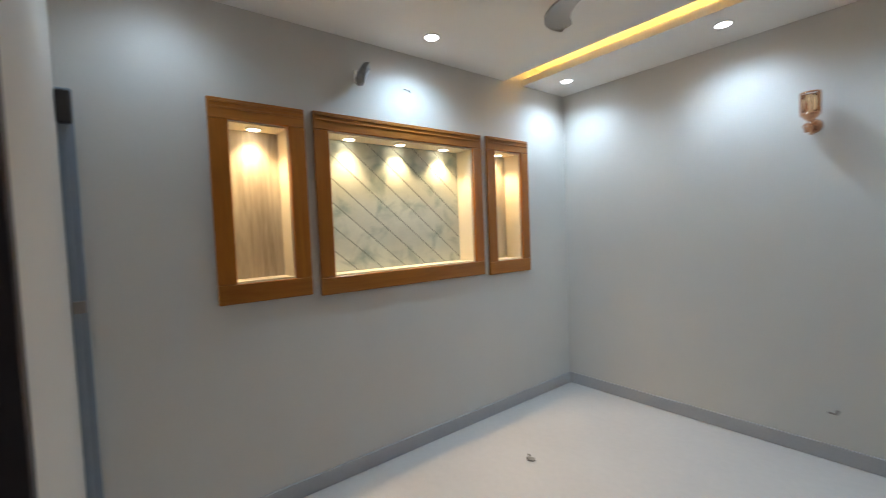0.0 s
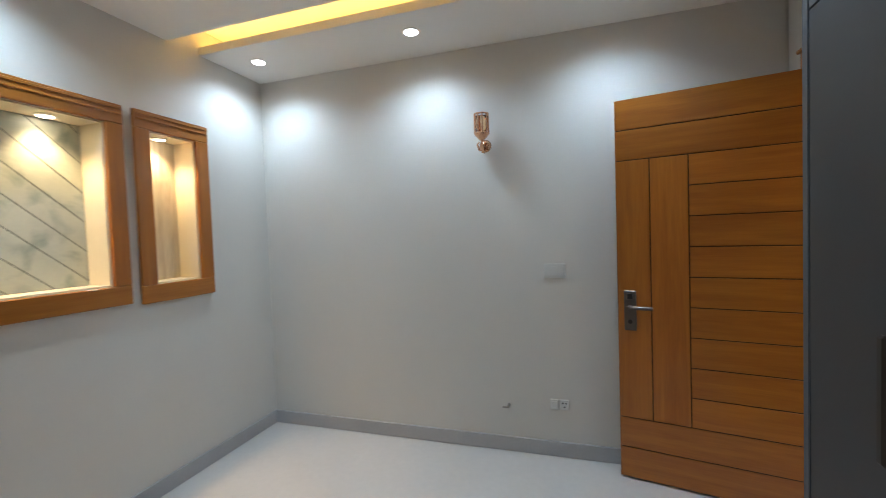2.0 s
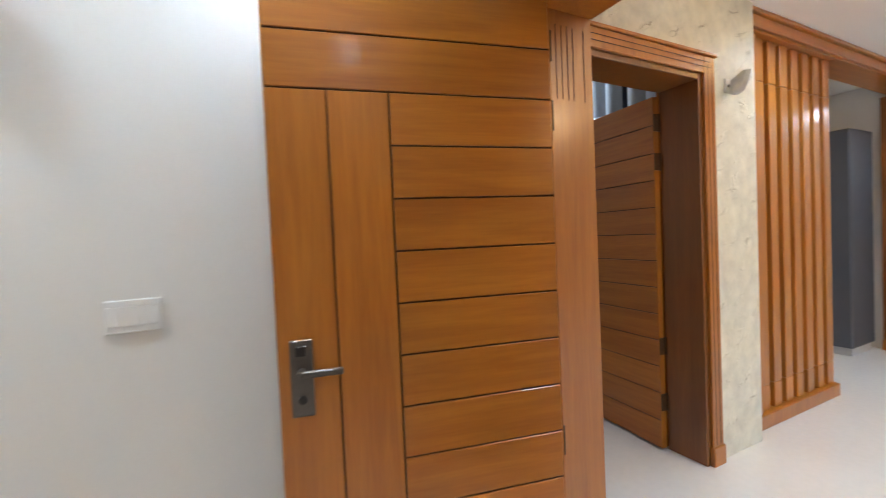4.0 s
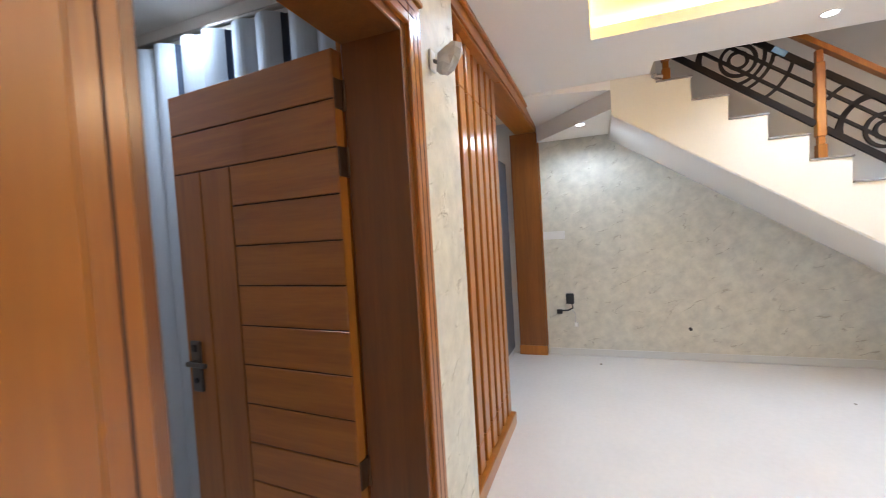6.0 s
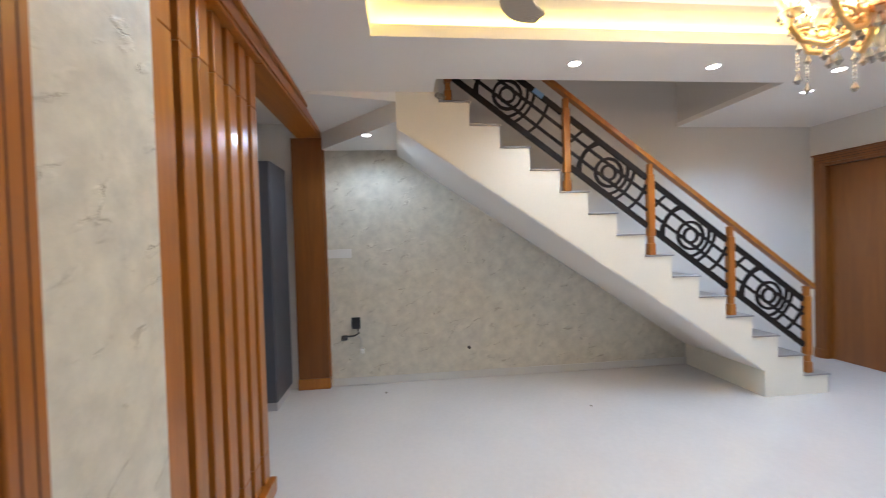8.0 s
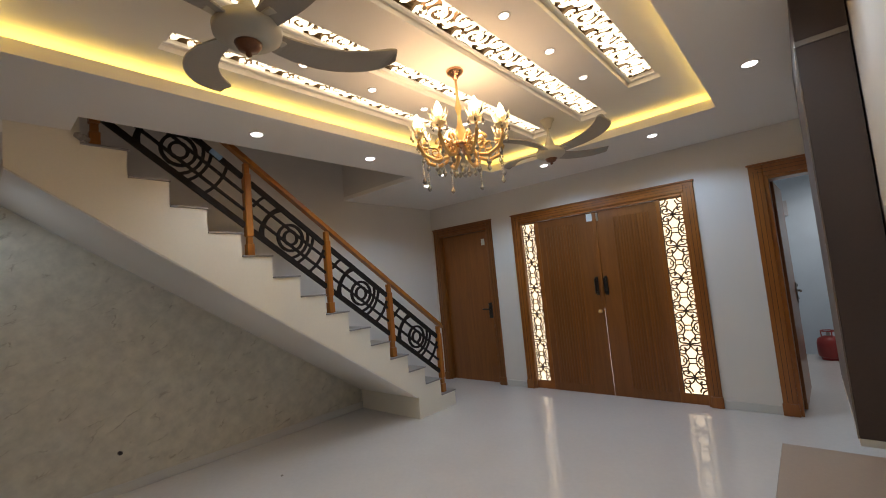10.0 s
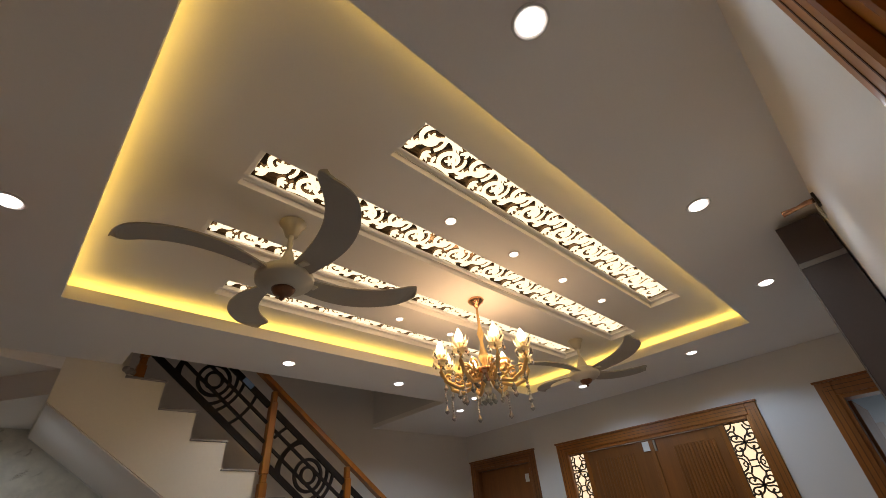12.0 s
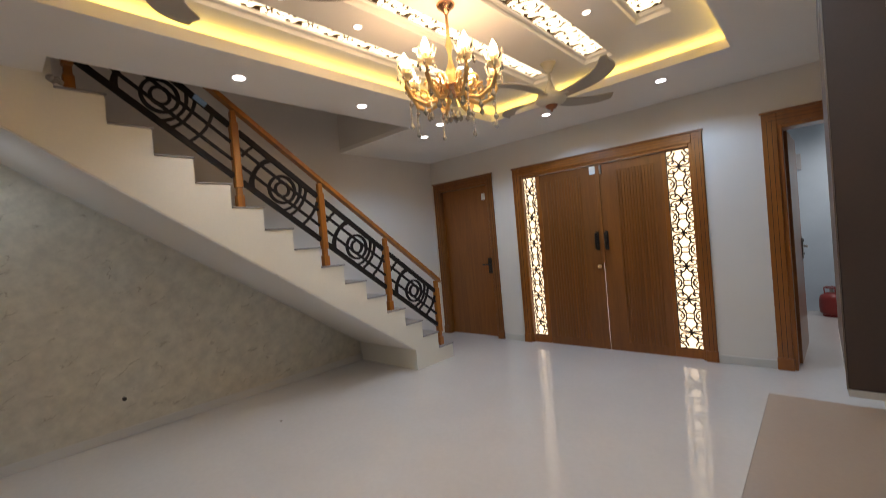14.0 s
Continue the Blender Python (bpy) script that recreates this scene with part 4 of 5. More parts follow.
for k in (0, 2):
    a, b, c, d = holes[k]
    part("stone_panel", boxed(-0.1615, -0.157, a + 0.009, b - 0.009, c + 0.009, d - 0.009), M_SIDESTONE, niches[k], "grained beige stone panel")


def clip_poly(poly, y0, y1, z0, z1):
    for axis, lim, sign in ((0, y0, 1), (0, y1, -1), (1, z0, 1), (1, z1, -1)):
        out = []
        for i, p in enumerate(poly):
            q = poly[(i + 1) % len(poly)]
            ip, iq = sign * (p[axis] - lim) >= 0, sign * (q[axis] - lim) >= 0
            if ip:
                out.append(p)
            if ip != iq:
                t = (lim - p[axis]) / (q[axis] - p[axis])
                out.append((p[0] + t * (q[0] - p[0]), p[1] + t * (q[1] - p[1])))
        poly = out
        if len(poly) < 3:
            return []
    return poly


a, b, c, d = holes[1]
tiles = part("stone_panel", boxed(-0.1615, -0.159, a + 0.009, b - 0.009, c + 0.009, d - 0.009), material("grout", (0.12, 0.14, 0.125), 0.8), niches[1], "grey-green marble strips laid diagonally")
PITCH, FALL = 0.15, -0.84
for k in range(-12, 13):
    z_mid = (c + d) / 2 + k * PITCH
    y_mid, far = (a + b) / 2, (b - a) * 0.75
    for u0, u1 in ((-far, far),):
        h = PITCH / 2 - 0.0032
        poly = clip_poly([(y_mid + u0, z_mid + FALL * u0 - h), (y_mid + u1 - 0.0008, z_mid + FALL * u1 - h), (y_mid + u1 - 0.0008, z_mid + FALL * u1 + h), (y_mid + u0, z_mid + FALL * u0 + h)], a + 0.01, b - 0.01, c + 0.01, d - 0.01)
        if len(poly) < 3:
            continue
        bm = bmesh.new()
        back = [bm.verts.new((-0.1589, y, z)) for y, z in poly]
        front = [bm.verts.new((-0.1565, y, z)) for y, z in poly]
        bm.faces.new(front)
        bm.faces.new(back)
        for p in range(len(poly)):
            q = (p + 1) % len(poly)
            bm.faces.new((back[p], back[q], front[q], front[p]))
        part("tile", bm, M_STONE, tiles)


def gold_sconce(x, y, z, turn, label="rose gold wall sconce with a barred glass shade"):
    """Wall sconce; the wall is at local y = 0 and the lamp stands out along -y."""
    s = thing("wall_sconce", (x, y, z), label, "wall sconce", "wall sconces", turn=turn)
    bm = lathe(bmesh.new(), [(0.034, 0), (0.04, 0.006), (0.03, 0.014), (0.012, 0.02)], 18)
    bmesh.ops.rotate(bm, verts=bm.verts, matrix=Matrix.Rotation(radians(90), 3, "X"))
    part("backplate", bm, M_ROSE, s, smooth=True)
    arm = [(0, -0.018, 0), (0, -0.05, -0.045), (0, -0.085, -0.05), (0, -0.105, -0.01), (0, -0.105, 0.02)]
    part("arm", tube(bmesh.new(), arm, 0.010), M_ROSE, s, smooth=True)
    leafb = bmesh.new()
    for q in (-1, 1):
        tube(leafb, [(0, -0.03, -0.01), (q * 0.03, -0.05, -0.03), (q * 0.036, -0.075, 0.0), (q * 0.02, -0.09, 0.012)], lambda t: 0.010 - 0.006 * t)
    part("scroll_leaf", leafb, M_ROSE, s, smooth=True)
    part("cup", lathe(bmesh.new(), [(0.008, 0.015), (0.02, 0.025), (0.044, 0.05), (0.046, 0.058)], 18, (0, -0.105, 0)), M_ROSE, s, smooth=True)
    bars = bmesh.new()
    for k in range(10):
        t = 2 * math.pi * k / 10
        cyl(bars, (0.043 * math.cos(t), -0.105 + 0.043 * math.sin(t), 0.056), (0.043 * math.cos(t), -0.105 + 0.043 * math.sin(t), 0.175), 0.0045, seg=6)
    for zz in (0.058, 0.175):
        tube(bars, [(0.043 * math.cos(t), -0.105 + 0.043 * math.sin(t), zz) for t in np.linspace(0, 2 * math.pi, 20)], 0.005, 6)
    part("shade", bars, M_ROSE, s, "rose gold bars round the shade")
    part("glass", lathe(bmesh.new(), [(0.033, 0.058), (0.036, 0.11), (0.035, 0.165)], 16, (0, -0.105, 0)), M_AMBER, s, "amber glass", smooth=True)
    return s


gold_sconce(-0.712, YB, 1.965, 0)


def wrapped_sconce(x, y, z, turn):
    """A sconce still wrapped in crumpled film: bracket arm and bundle."""
    s = thing("wrapped_sconce", (x, y, z), "wall sconce still wrapped in crumpled clear film", "wall sconce", "wall sconces", turn=turn)
    bm = bmesh.new()
    bmesh.ops.create_icosphere(bm, subdivisions=2, radius=1, matrix=Matrix.Translation((0.0, -0.075, 0.0)) @ Euler((0.35, 0.3, 0)).to_matrix().to_4x4() @ Matrix.Diagonal((0.032, 0.045, 0.075, 1)))
    rnd = random.Random(4)
    for v in bm.verts:
        v.co += Vector((rnd.uniform(-1, 1), rnd.uniform(-1, 1), rnd.uniform(-1, 1))) * 0.007
    part("wrapping", bm, material("crumpled_film", (0.46, 0.45, 0.44), 0.45, vary=0.15, fine=40, bump=0.03), s, "crumpled film")
    part("backplate", boxed(-0.025, 0.025, -0.012, -0.001, -0.04, 0.04, bevel=0.004), M_WHITEP, s)
    part("arm", tube(bmesh.new(), [(0, -0.012, 0), (0, -0.05, -0.02), (0, -0.075, 0.0)], 0.008), M_METAL, s)


wrapped_sconce(XA, -2.11, 2.38, 90)
wrapped_sconce(2.50, YN, 2.13, 0)


def switch_plate(x, y, z, w, h, turn, n, label):
    s = thing("switch_plate", (x, y, z), label, "switch", turn=turn)
    part("plate", boxed(-w / 2, w / 2, -0.009, -0.001, -h / 2, h / 2, bevel=0.003), M_WHITEP, s)
    for i in range(n):
        u = -w / 2 + w * (i + 0.5) / n
        part("rocker", boxed(u - w / n * 0.36, u + w / n * 0.36, -0.012, -0.0092, -h * 0.3, h * 0.3, bevel=0.002), M_WHITEP, s)
    return s


switch_plate(-0.305, YB, 1.165, 0.13, 0.09, 0, 3, "white wall switch plate on pale grey wall")
sock = switch_plate(-0.265, YB, 0.33, 0.05, 0.065, 0, 1, "white wall socket low on the wall")
switch_plate(-0.325, YB, 0.33, 0.05, 0.065, 0, 1, "white wall socket low on the wall")
for u, v in ((-0.01, 0.012), (0.01, 0.012), (0, -0.012)):
    part("pin_hole", cyl(bmesh.new(), (u, -0.0121, v), (u, -0.0135, v), 0.005, seg=10), M_BLACK, sock)
tap = thing("gas_tap", (-0.61, YB, 0.30), "small brass gas tap on the wall above the skirting", "gas tap")
part("spout", cyl(bmesh.new(), (0, -0.001, 0), (0, -0.045, 0), 0.010, 0.008, 12), M_METAL, tap)
part("lever", boxed(-0.035, 0.006, -0.05, -0.042, -0.005, 0.007, bevel=0.002), M_METAL, tap)
hook = thing("cable_clip", (XA, -1.76, 2.37), "small white cable stub on the wall", "cable")
part("cable", tube(bmesh.new(), [(0.001, -0.02, 0.0), (0.012, -0.008, -0.006), (0.012, 0.01, -0.004), (0.006, 0.03, -0.012)], 0.0035, 6), M_WHITEP, hook)
for x, y, sc in ((-1.82, -1.36, 1.0), (-1.86, -1.33, 0.5), (5.55, -0.62, 0.7), (4.9, -2.4, 0.5)):
    bm = bmesh.new()
    bmesh.ops.create_icosphere(bm, subdivisions=1, radius=0.02 * sc)
    rnd = random.Random(int(100 * abs(x)))
    for v in bm.verts:
        v.co = Vector((v.co.x * 1.8, v.co.y * 1.1, max(-0.006, v.co.z * 0.5))) * rnd.uniform(0.75, 1.2)
    ob = solid("mortar_crumb", bm, M_DUST, "small crumb of mortar on the floor", "debris", "floor crumbs")
    ob.location = (x, y, 0.008)

# wardrobe: tall units with a loft row
WX, WY = 0.372, -1.43
ward_n = 0
for i in range(5):
    y1 = WY - 0.028 - i * 0.70
    y0 = y1 - 0.70
    if y0 < -5.05:
        break
    u = thing("wardrobe", (WX, 0, 0), "tall charcoal laminate wardrobe with dark pull handles", "wardrobe", "fitted wardrobes")
    part("body", boxed(0.022, XC0 - WX - 0.002, y0 + 0.001, y1 - 0.001, 0.06, CEIL_B - 0.004), M_WARDEDGE, u)
    part("plinth", boxed(0.05, XC0 - WX - 0.002, y0 + 0.001, y1 - 0.001, 0.001, 0.06), M_BLACK, u)
    ym = (y0 + y1) / 2
    for a, b, hy in ((ym + 0.0015, y1 - 0.0015, ym + 0.037), (y0 + 0.0015, ym - 0.0015, ym - 0.037)):
        dr = part("door", boxed(0.0, 0.0215, a, b, 0.065, 1.925, bevel=0.0015), M_WARD, u)
        bm = bmesh.new()
        box(bm, -0.036, -0.024, hy - 0.011, hy + 0.011, 0.965, 1.205, bevel=0.005)
        box(bm, -0.030, -0.0005, hy - 0.009, hy + 0.009, 0.968, 0.998, bevel=0.003)
        box(bm, -0.030, -0.0005, hy - 0.009, hy + 0.009, 1.172, 1.202, bevel=0.003)
        part("handle", bm, M_DMETAL, dr, "dark metal pull handle")
        part("loft_door", boxed(0.0, 0.0215, a, b, 1.929, CEIL_B - 0.006, bevel=0.0015), M_WARD, u)
solid("wardrobe_end_panel", boxed(WX - 0.002, XC0 - 0.002, WY - 0.026, WY, 0.001, CEIL_B - 0.004, bevel=0.002), M_WARDEDGE, "slate grey end panel of the fitted wardrobe", "wardrobe panel")

# blue-grey frame of the service door in the corner
sv = thing("service_door_frame", (XA, -3.46, 0), "blue-grey painted frame of a service door in the corner", "door frame")
blue = material("blue_grey_paint", (0.26, 0.29, 0.33), 0.5, vary=0.06)
part("post", boxed(0.001, 0.03, 0.001, 0.052, 0.001, 2.08, bevel=0.005), blue, sv)
part("stop", boxed(0.0305, 0.042, 0.001, 0.025, 0.001, 2.05, bevel=0.003), blue, sv)
part("closer", boxed(0.0425, 0.075, 0.002, 0.05, 1.93, 2.06, bevel=0.006), M_DMETAL, sv, "dark metal door closer")
part("bolt", boxed(0.0425, 0.06, 0.004, 0.048, 1.17, 1.22, bevel=0.003), M_METAL, sv)

# dark lining at the end of the return wall
rj = thing("door_frame_dressing", (-1.20, -3.56, 0), "dark umber lining at the end of the return wall", "door frame", kind="structure")
part("jamb", boxed(0.001, 0.045, -0.115, 0.115, 0.001, 2.10, bevel=0.004), M_UMBER, rj)
part("stop", boxed(0.0455, 0.06, -0.03, 0.03, 0.001, 2.09, bevel=0.003), M_UMBER, rj)

# ---- ceiling fans ----
def fan(x, y, zc, hub, turn, blades=4):
    f = thing("ceiling_fan", (x, y, hub), "cream ceiling fan with four curved taupe blades, at rest", "ceiling fan", "ceiling fans", turn=turn)
    part("canopy", lathe(bmesh.new(), [(0.028, zc - hub - 0.075), (0.045, zc - hub - 0.03), (0.062, zc - hub - 0.006), (0.062, zc - hub - 0.001)], 20), M_FAN, f, smooth=True)
    part("rod", cyl(bmesh.new(), (0, 0, 0.06), (0, 0, zc - hub - 0.07), 0.012), M_FAN, f)
    part("collar", lathe(bmesh.new(), [(0.05, 0.045), (0.042, 0.07), (0.026, 0.11), (0.018, 0.14)], 20), M_FAN, f, smooth=True)
    part("motor", lathe(bmesh.new(), [(0.052, -0.052), (0.078, -0.050), (0.082, -0.040), (0.100, -0.038), (0.104, -0.026), (0.120, -0.022), (0.124, 0.004), (0.112, 0.010), (0.108, 0.03), (0.07, 0.05), (0.03, 0.055)], 32), M_FAN, f, smooth=True)
    part("cap", lathe(bmesh.new(), [(0.004, -0.105), (0.012, -0.098), (0.010, -0.086), (0.034, -0.078), (0.046, -0.062), (0.05, -0.0525)], 20), wood("fan_cap_wood", (0.16, 0.05, 0.015), (0.26, 0.09, 0.03)), f, "brown wooden cap", smooth=True)
    bm = bmesh.new()
    n = 26
    top, bot = [], []
    for i in range(n + 1):
        t = i / n if i < 14 else 14 / 26 + 12 / 26 * math.sin((i - 14) / 12 * math.pi / 2)
        r = 0.085 + 0.555 * t
        bend = 0.02 - 0.20 * t * t
        w = 0.036 + 0.042 * math.sin(min(1, t * 1.1) * math.pi * 0.55)
        if t > 0.87:
            w *= math.sqrt(max(0.012, 1 - ((t - 0.87) / 0.131) ** 2))
        c, s = math.cos(bend * 2.2), math.sin(bend * 2.2)
        px, py = r * c, r * s
        tx, ty = -s, c
        lift = 0.05 * t
        tilt = -0.014
        top.append((bm.verts.new((px + tx * w, py + ty * w, lift + tilt)), bm.verts.new((px - tx * w, py - ty * w, lift - tilt))))
        bot.append((bm.verts.new((px + tx * w, py + ty * w, lift + tilt - 0.008)), bm.verts.new((px - tx * w, py - ty * w, lift - tilt - 0.008))))
    for i in range(n):
        bm.faces.new((top[i][0], top[i][1], top[i + 1][1], top[i + 1][0]))
        bm.faces.new((bot[i][0], bot[i + 1][0], bot[i + 1][1], bot[i][1]))
        for k in (0, 1):
            bm.faces.new((top[i][k], top[i + 1][k], bot[i + 1][k], bot[i][k]))
    bm.faces.new((top[0][0], bot[0][0], bot[0][1], top[0][1]))
    bm.faces.new((top[n][0], top[n][1], bot[n][1], bot[n][0]))
    me = mesh_of("blade", bm, M_FANB)
    arm = mesh_of("bracket", boxed(0.07, 0.16, -0.022, 0.022, -0.004, 0.004, bevel=0.002), M_FAN)
    for k in range(blades):
        for nm, data in (("blade", me), ("bracket", arm)):
            ob = new(nm, data)
            ob.parent = f
            ob.rotation_euler = (0, 0, 2 * math.pi * k / blades)
            ob.location = (0, 0, 0.012)
    return f


fan(2.87, -1.355, TRAY, 2.495, 9)
fan(2.935, -3.96, TRAY, 2.51, 86)
fan(-1.0, -1.62, CEIL_B, 2.475, 82)

# ---- backlit scroll panels in the tray ceiling ----
for x0, x1, y0, y1 in PANELS:
    p = thing("ceiling_panel", (0, 0, TRAY), "recessed ceiling panel with backlit cream scrollwork", "ceiling panel", "ceiling panels")
    D = 0.072
    for q in ((x0 - 0.004, x0 + 0.004, y0, y1), (x1 - 0.004, x1 + 0.004, y0, y1), (x0, x1, y0 - 0.004, y0 + 0.004), (x0, x1, y1 - 0.004, y1 + 0.004)):
        part("side", boxed(*q, 0.0305, D), M_CEIL, p)
    for q in ((x0 + 0.004, x0 + 0.030, y0, y1), (x1 - 0.030, x1 - 0.004, y0, y1), (x0 + 0.030, x1 - 0.030, y0 + 0.004, y0 + 0.030), (x0 + 0.030, x1 - 0.030, y1 - 0.030, y1 - 0.004)):
        part("moulding", boxed(*q, 0.031, 0.046, bevel=0.005), M_CEIL, p)
    for q in ((x0 + 0.004, x0 + 0.016, y0, y1), (x1 - 0.016, x1 - 0.004, y0, y1)):
        part("moulding", boxed(*q, 0.0465, 0.062, bevel=0.004), M_CEIL, p)
    part("backing", boxed(x0 - 0.006, x1 + 0.006, y0 - 0.006, y1 + 0.006, D, D + 0.01), M_BRONZE, p, "smoked bronze backing")
    bm = bmesh.new()
    cx, wd = (x0 + x1) / 2, (x1 - x0) * 0.88
    step = wd * 0.76
    cnt = int((y1 - y0 - 0.08) / step)
    step = (y1 - y0 - 0.08) / cnt
    R = wd * 0.36
    za, zb = D - 0.009, D - 0.001

    def put(u, v, t):
        return (u, v, t)

    def leaf_blade(u, v, ang, size, fat, lay):
        """A pointed leaf from its stalk, bent a little to one side."""
        pts = [(u + size * t * math.cos(ang + 0.5 * t), v + size * t * math.sin(ang + 0.5 * t)) for t in np.linspace(0, 1, 6)]
        ribbon(bm, pts, lambda t: max(0.003, size * fat * math.sin(0.25 + 2.7 * t)), put, za - lay, zb - lay)

    # running vine, a spiral in each bend with a leaf rosette, sprays of leaves between
    wave = [(cx + wd * 0.30 * math.cos(math.pi * q / 8), y1 - 0.04 - step * q / 8) for q in range(8 * cnt + 1)]
    ribbon(bm, wave, R * 0.20, put, za, zb)
    for k in range(cnt):
        cy = y1 - 0.04 - (k + 0.5) * step
        s = 1 if k % 2 else -1
        ux = cx + s * wd * 0.12
        spiral = [(ux + s * R * (1 - 0.60 * t) * math.cos(t * 7.6 - 2.3), cy + R * (1 - 0.60 * t) * math.sin(t * 7.6 - 2.3)) for t in np.linspace(0, 1, 30)]
        ribbon(bm, spiral, lambda t: R * (0.15 + 0.12 * math.sin(t * 3.1)), put, za - 0.0005, zb - 0.0005)
        for q in range(5):
            leaf_blade(ux, cy, q * 1.257 + 0.4 * k, R * 0.36, 0.42, 0.001 + 0.0003 * q)
        for q in range(5):
            leaf_blade(cx - s * wd * 0.24, cy + step * 0.22, (0.2 + 0.7 * q) if s < 0 else (1.9 + 0.7 * q), R * (0.66 - 0.06 * q), 0.33, 0.0026 + 0.0003 * q)
        for q in range(4):
            leaf_blade(cx - s * wd * 0.36, cy - step * 0.16, -0.9 - 0.75 * q if s < 0 else 4.0 + 0.75 * q, R * 0.58, 0.30, 0.004 + 0.0003 * q)
        edge = [(cx + s * wd * (0.47 - 0.07 * math.sin(t * math.pi)), cy + step * (0.85 * t - 0.35)) for t in np.linspace(0, 1, 9)]
        ribbon(bm, edge, lambda t: R * (0.08 + 0.16 * math.sin(t * math.pi)), put, za - 0.0053, zb - 0.0053)
        leaf_blade(cx + s * wd * 0.40, cy + step * 0.42, math.pi / 2 + s * 0.9, R * 0.5, 0.45, 0.0056)
    part("scrollwork", bm, G_SCROLL, p, "glowing cream scrollwork")

# ---- chandelier ----
CX, CY = 2.907, -2.671
ch = thing("chandelier", (CX, CY, 2.325), "gold crystal chandelier with lit candle bulbs", "chandelier")
zt = TRAY - 2.325
part("canopy", lathe(bmesh.new(), [(0.012, zt - 0.06), (0.02, zt - 0.045), (0.05, zt - 0.02), (0.055, zt - 0.008), (0.05, zt - 0.001)], 20), M_ROSE, ch, smooth=True)
part("stem", lathe(bmesh.new(), [(0.012, -0.06), (0.03, -0.04), (0.012, 0.0), (0.02, 0.04), (0.034, 0.08), (0.016, 0.13), (0.010, 0.18), (0.022, 0.23), (0.010, 0.28), (0.008, zt - 0.05)], 16), M_GOLD, ch, smooth=True)
part("bowl", lathe(bmesh.new(), [(0.008, -0.075), (0.04, -0.06), (0.085, -0.03), (0.095, -0.01), (0.06, 0.005), (0.02, 0.01)], 24), M_ROSE, ch, smooth=True)
part("finial", lathe(bmesh.new(), [(0.004, -0.16), (0.022, -0.14), (0.026, -0.12), (0.010, -0.09), (0.014, -0.076)], 14), M_CRYSTAL, ch, smooth=True)


def crystal(parent, x, y, z, r):
    """One faceted drop hanging from its tip."""
    bm = cyl(bmesh.new(), (x, y, z), (x, y, z - r * 0.8), r * 0.2, r * 0.35, 6)
    cyl(bm, (x, y, z - r * 0.8), (x, y, z - r * 2.4), r * 0.35, r, 8)
    cyl(bm, (x, y, z - r * 2.4), (x, y, z - r * 3.4), r, r * 0.25, 8)
    return part("crystal_drop", bm, M_CRYSTAL, parent, "hanging cut crystal")


ARMS = 8
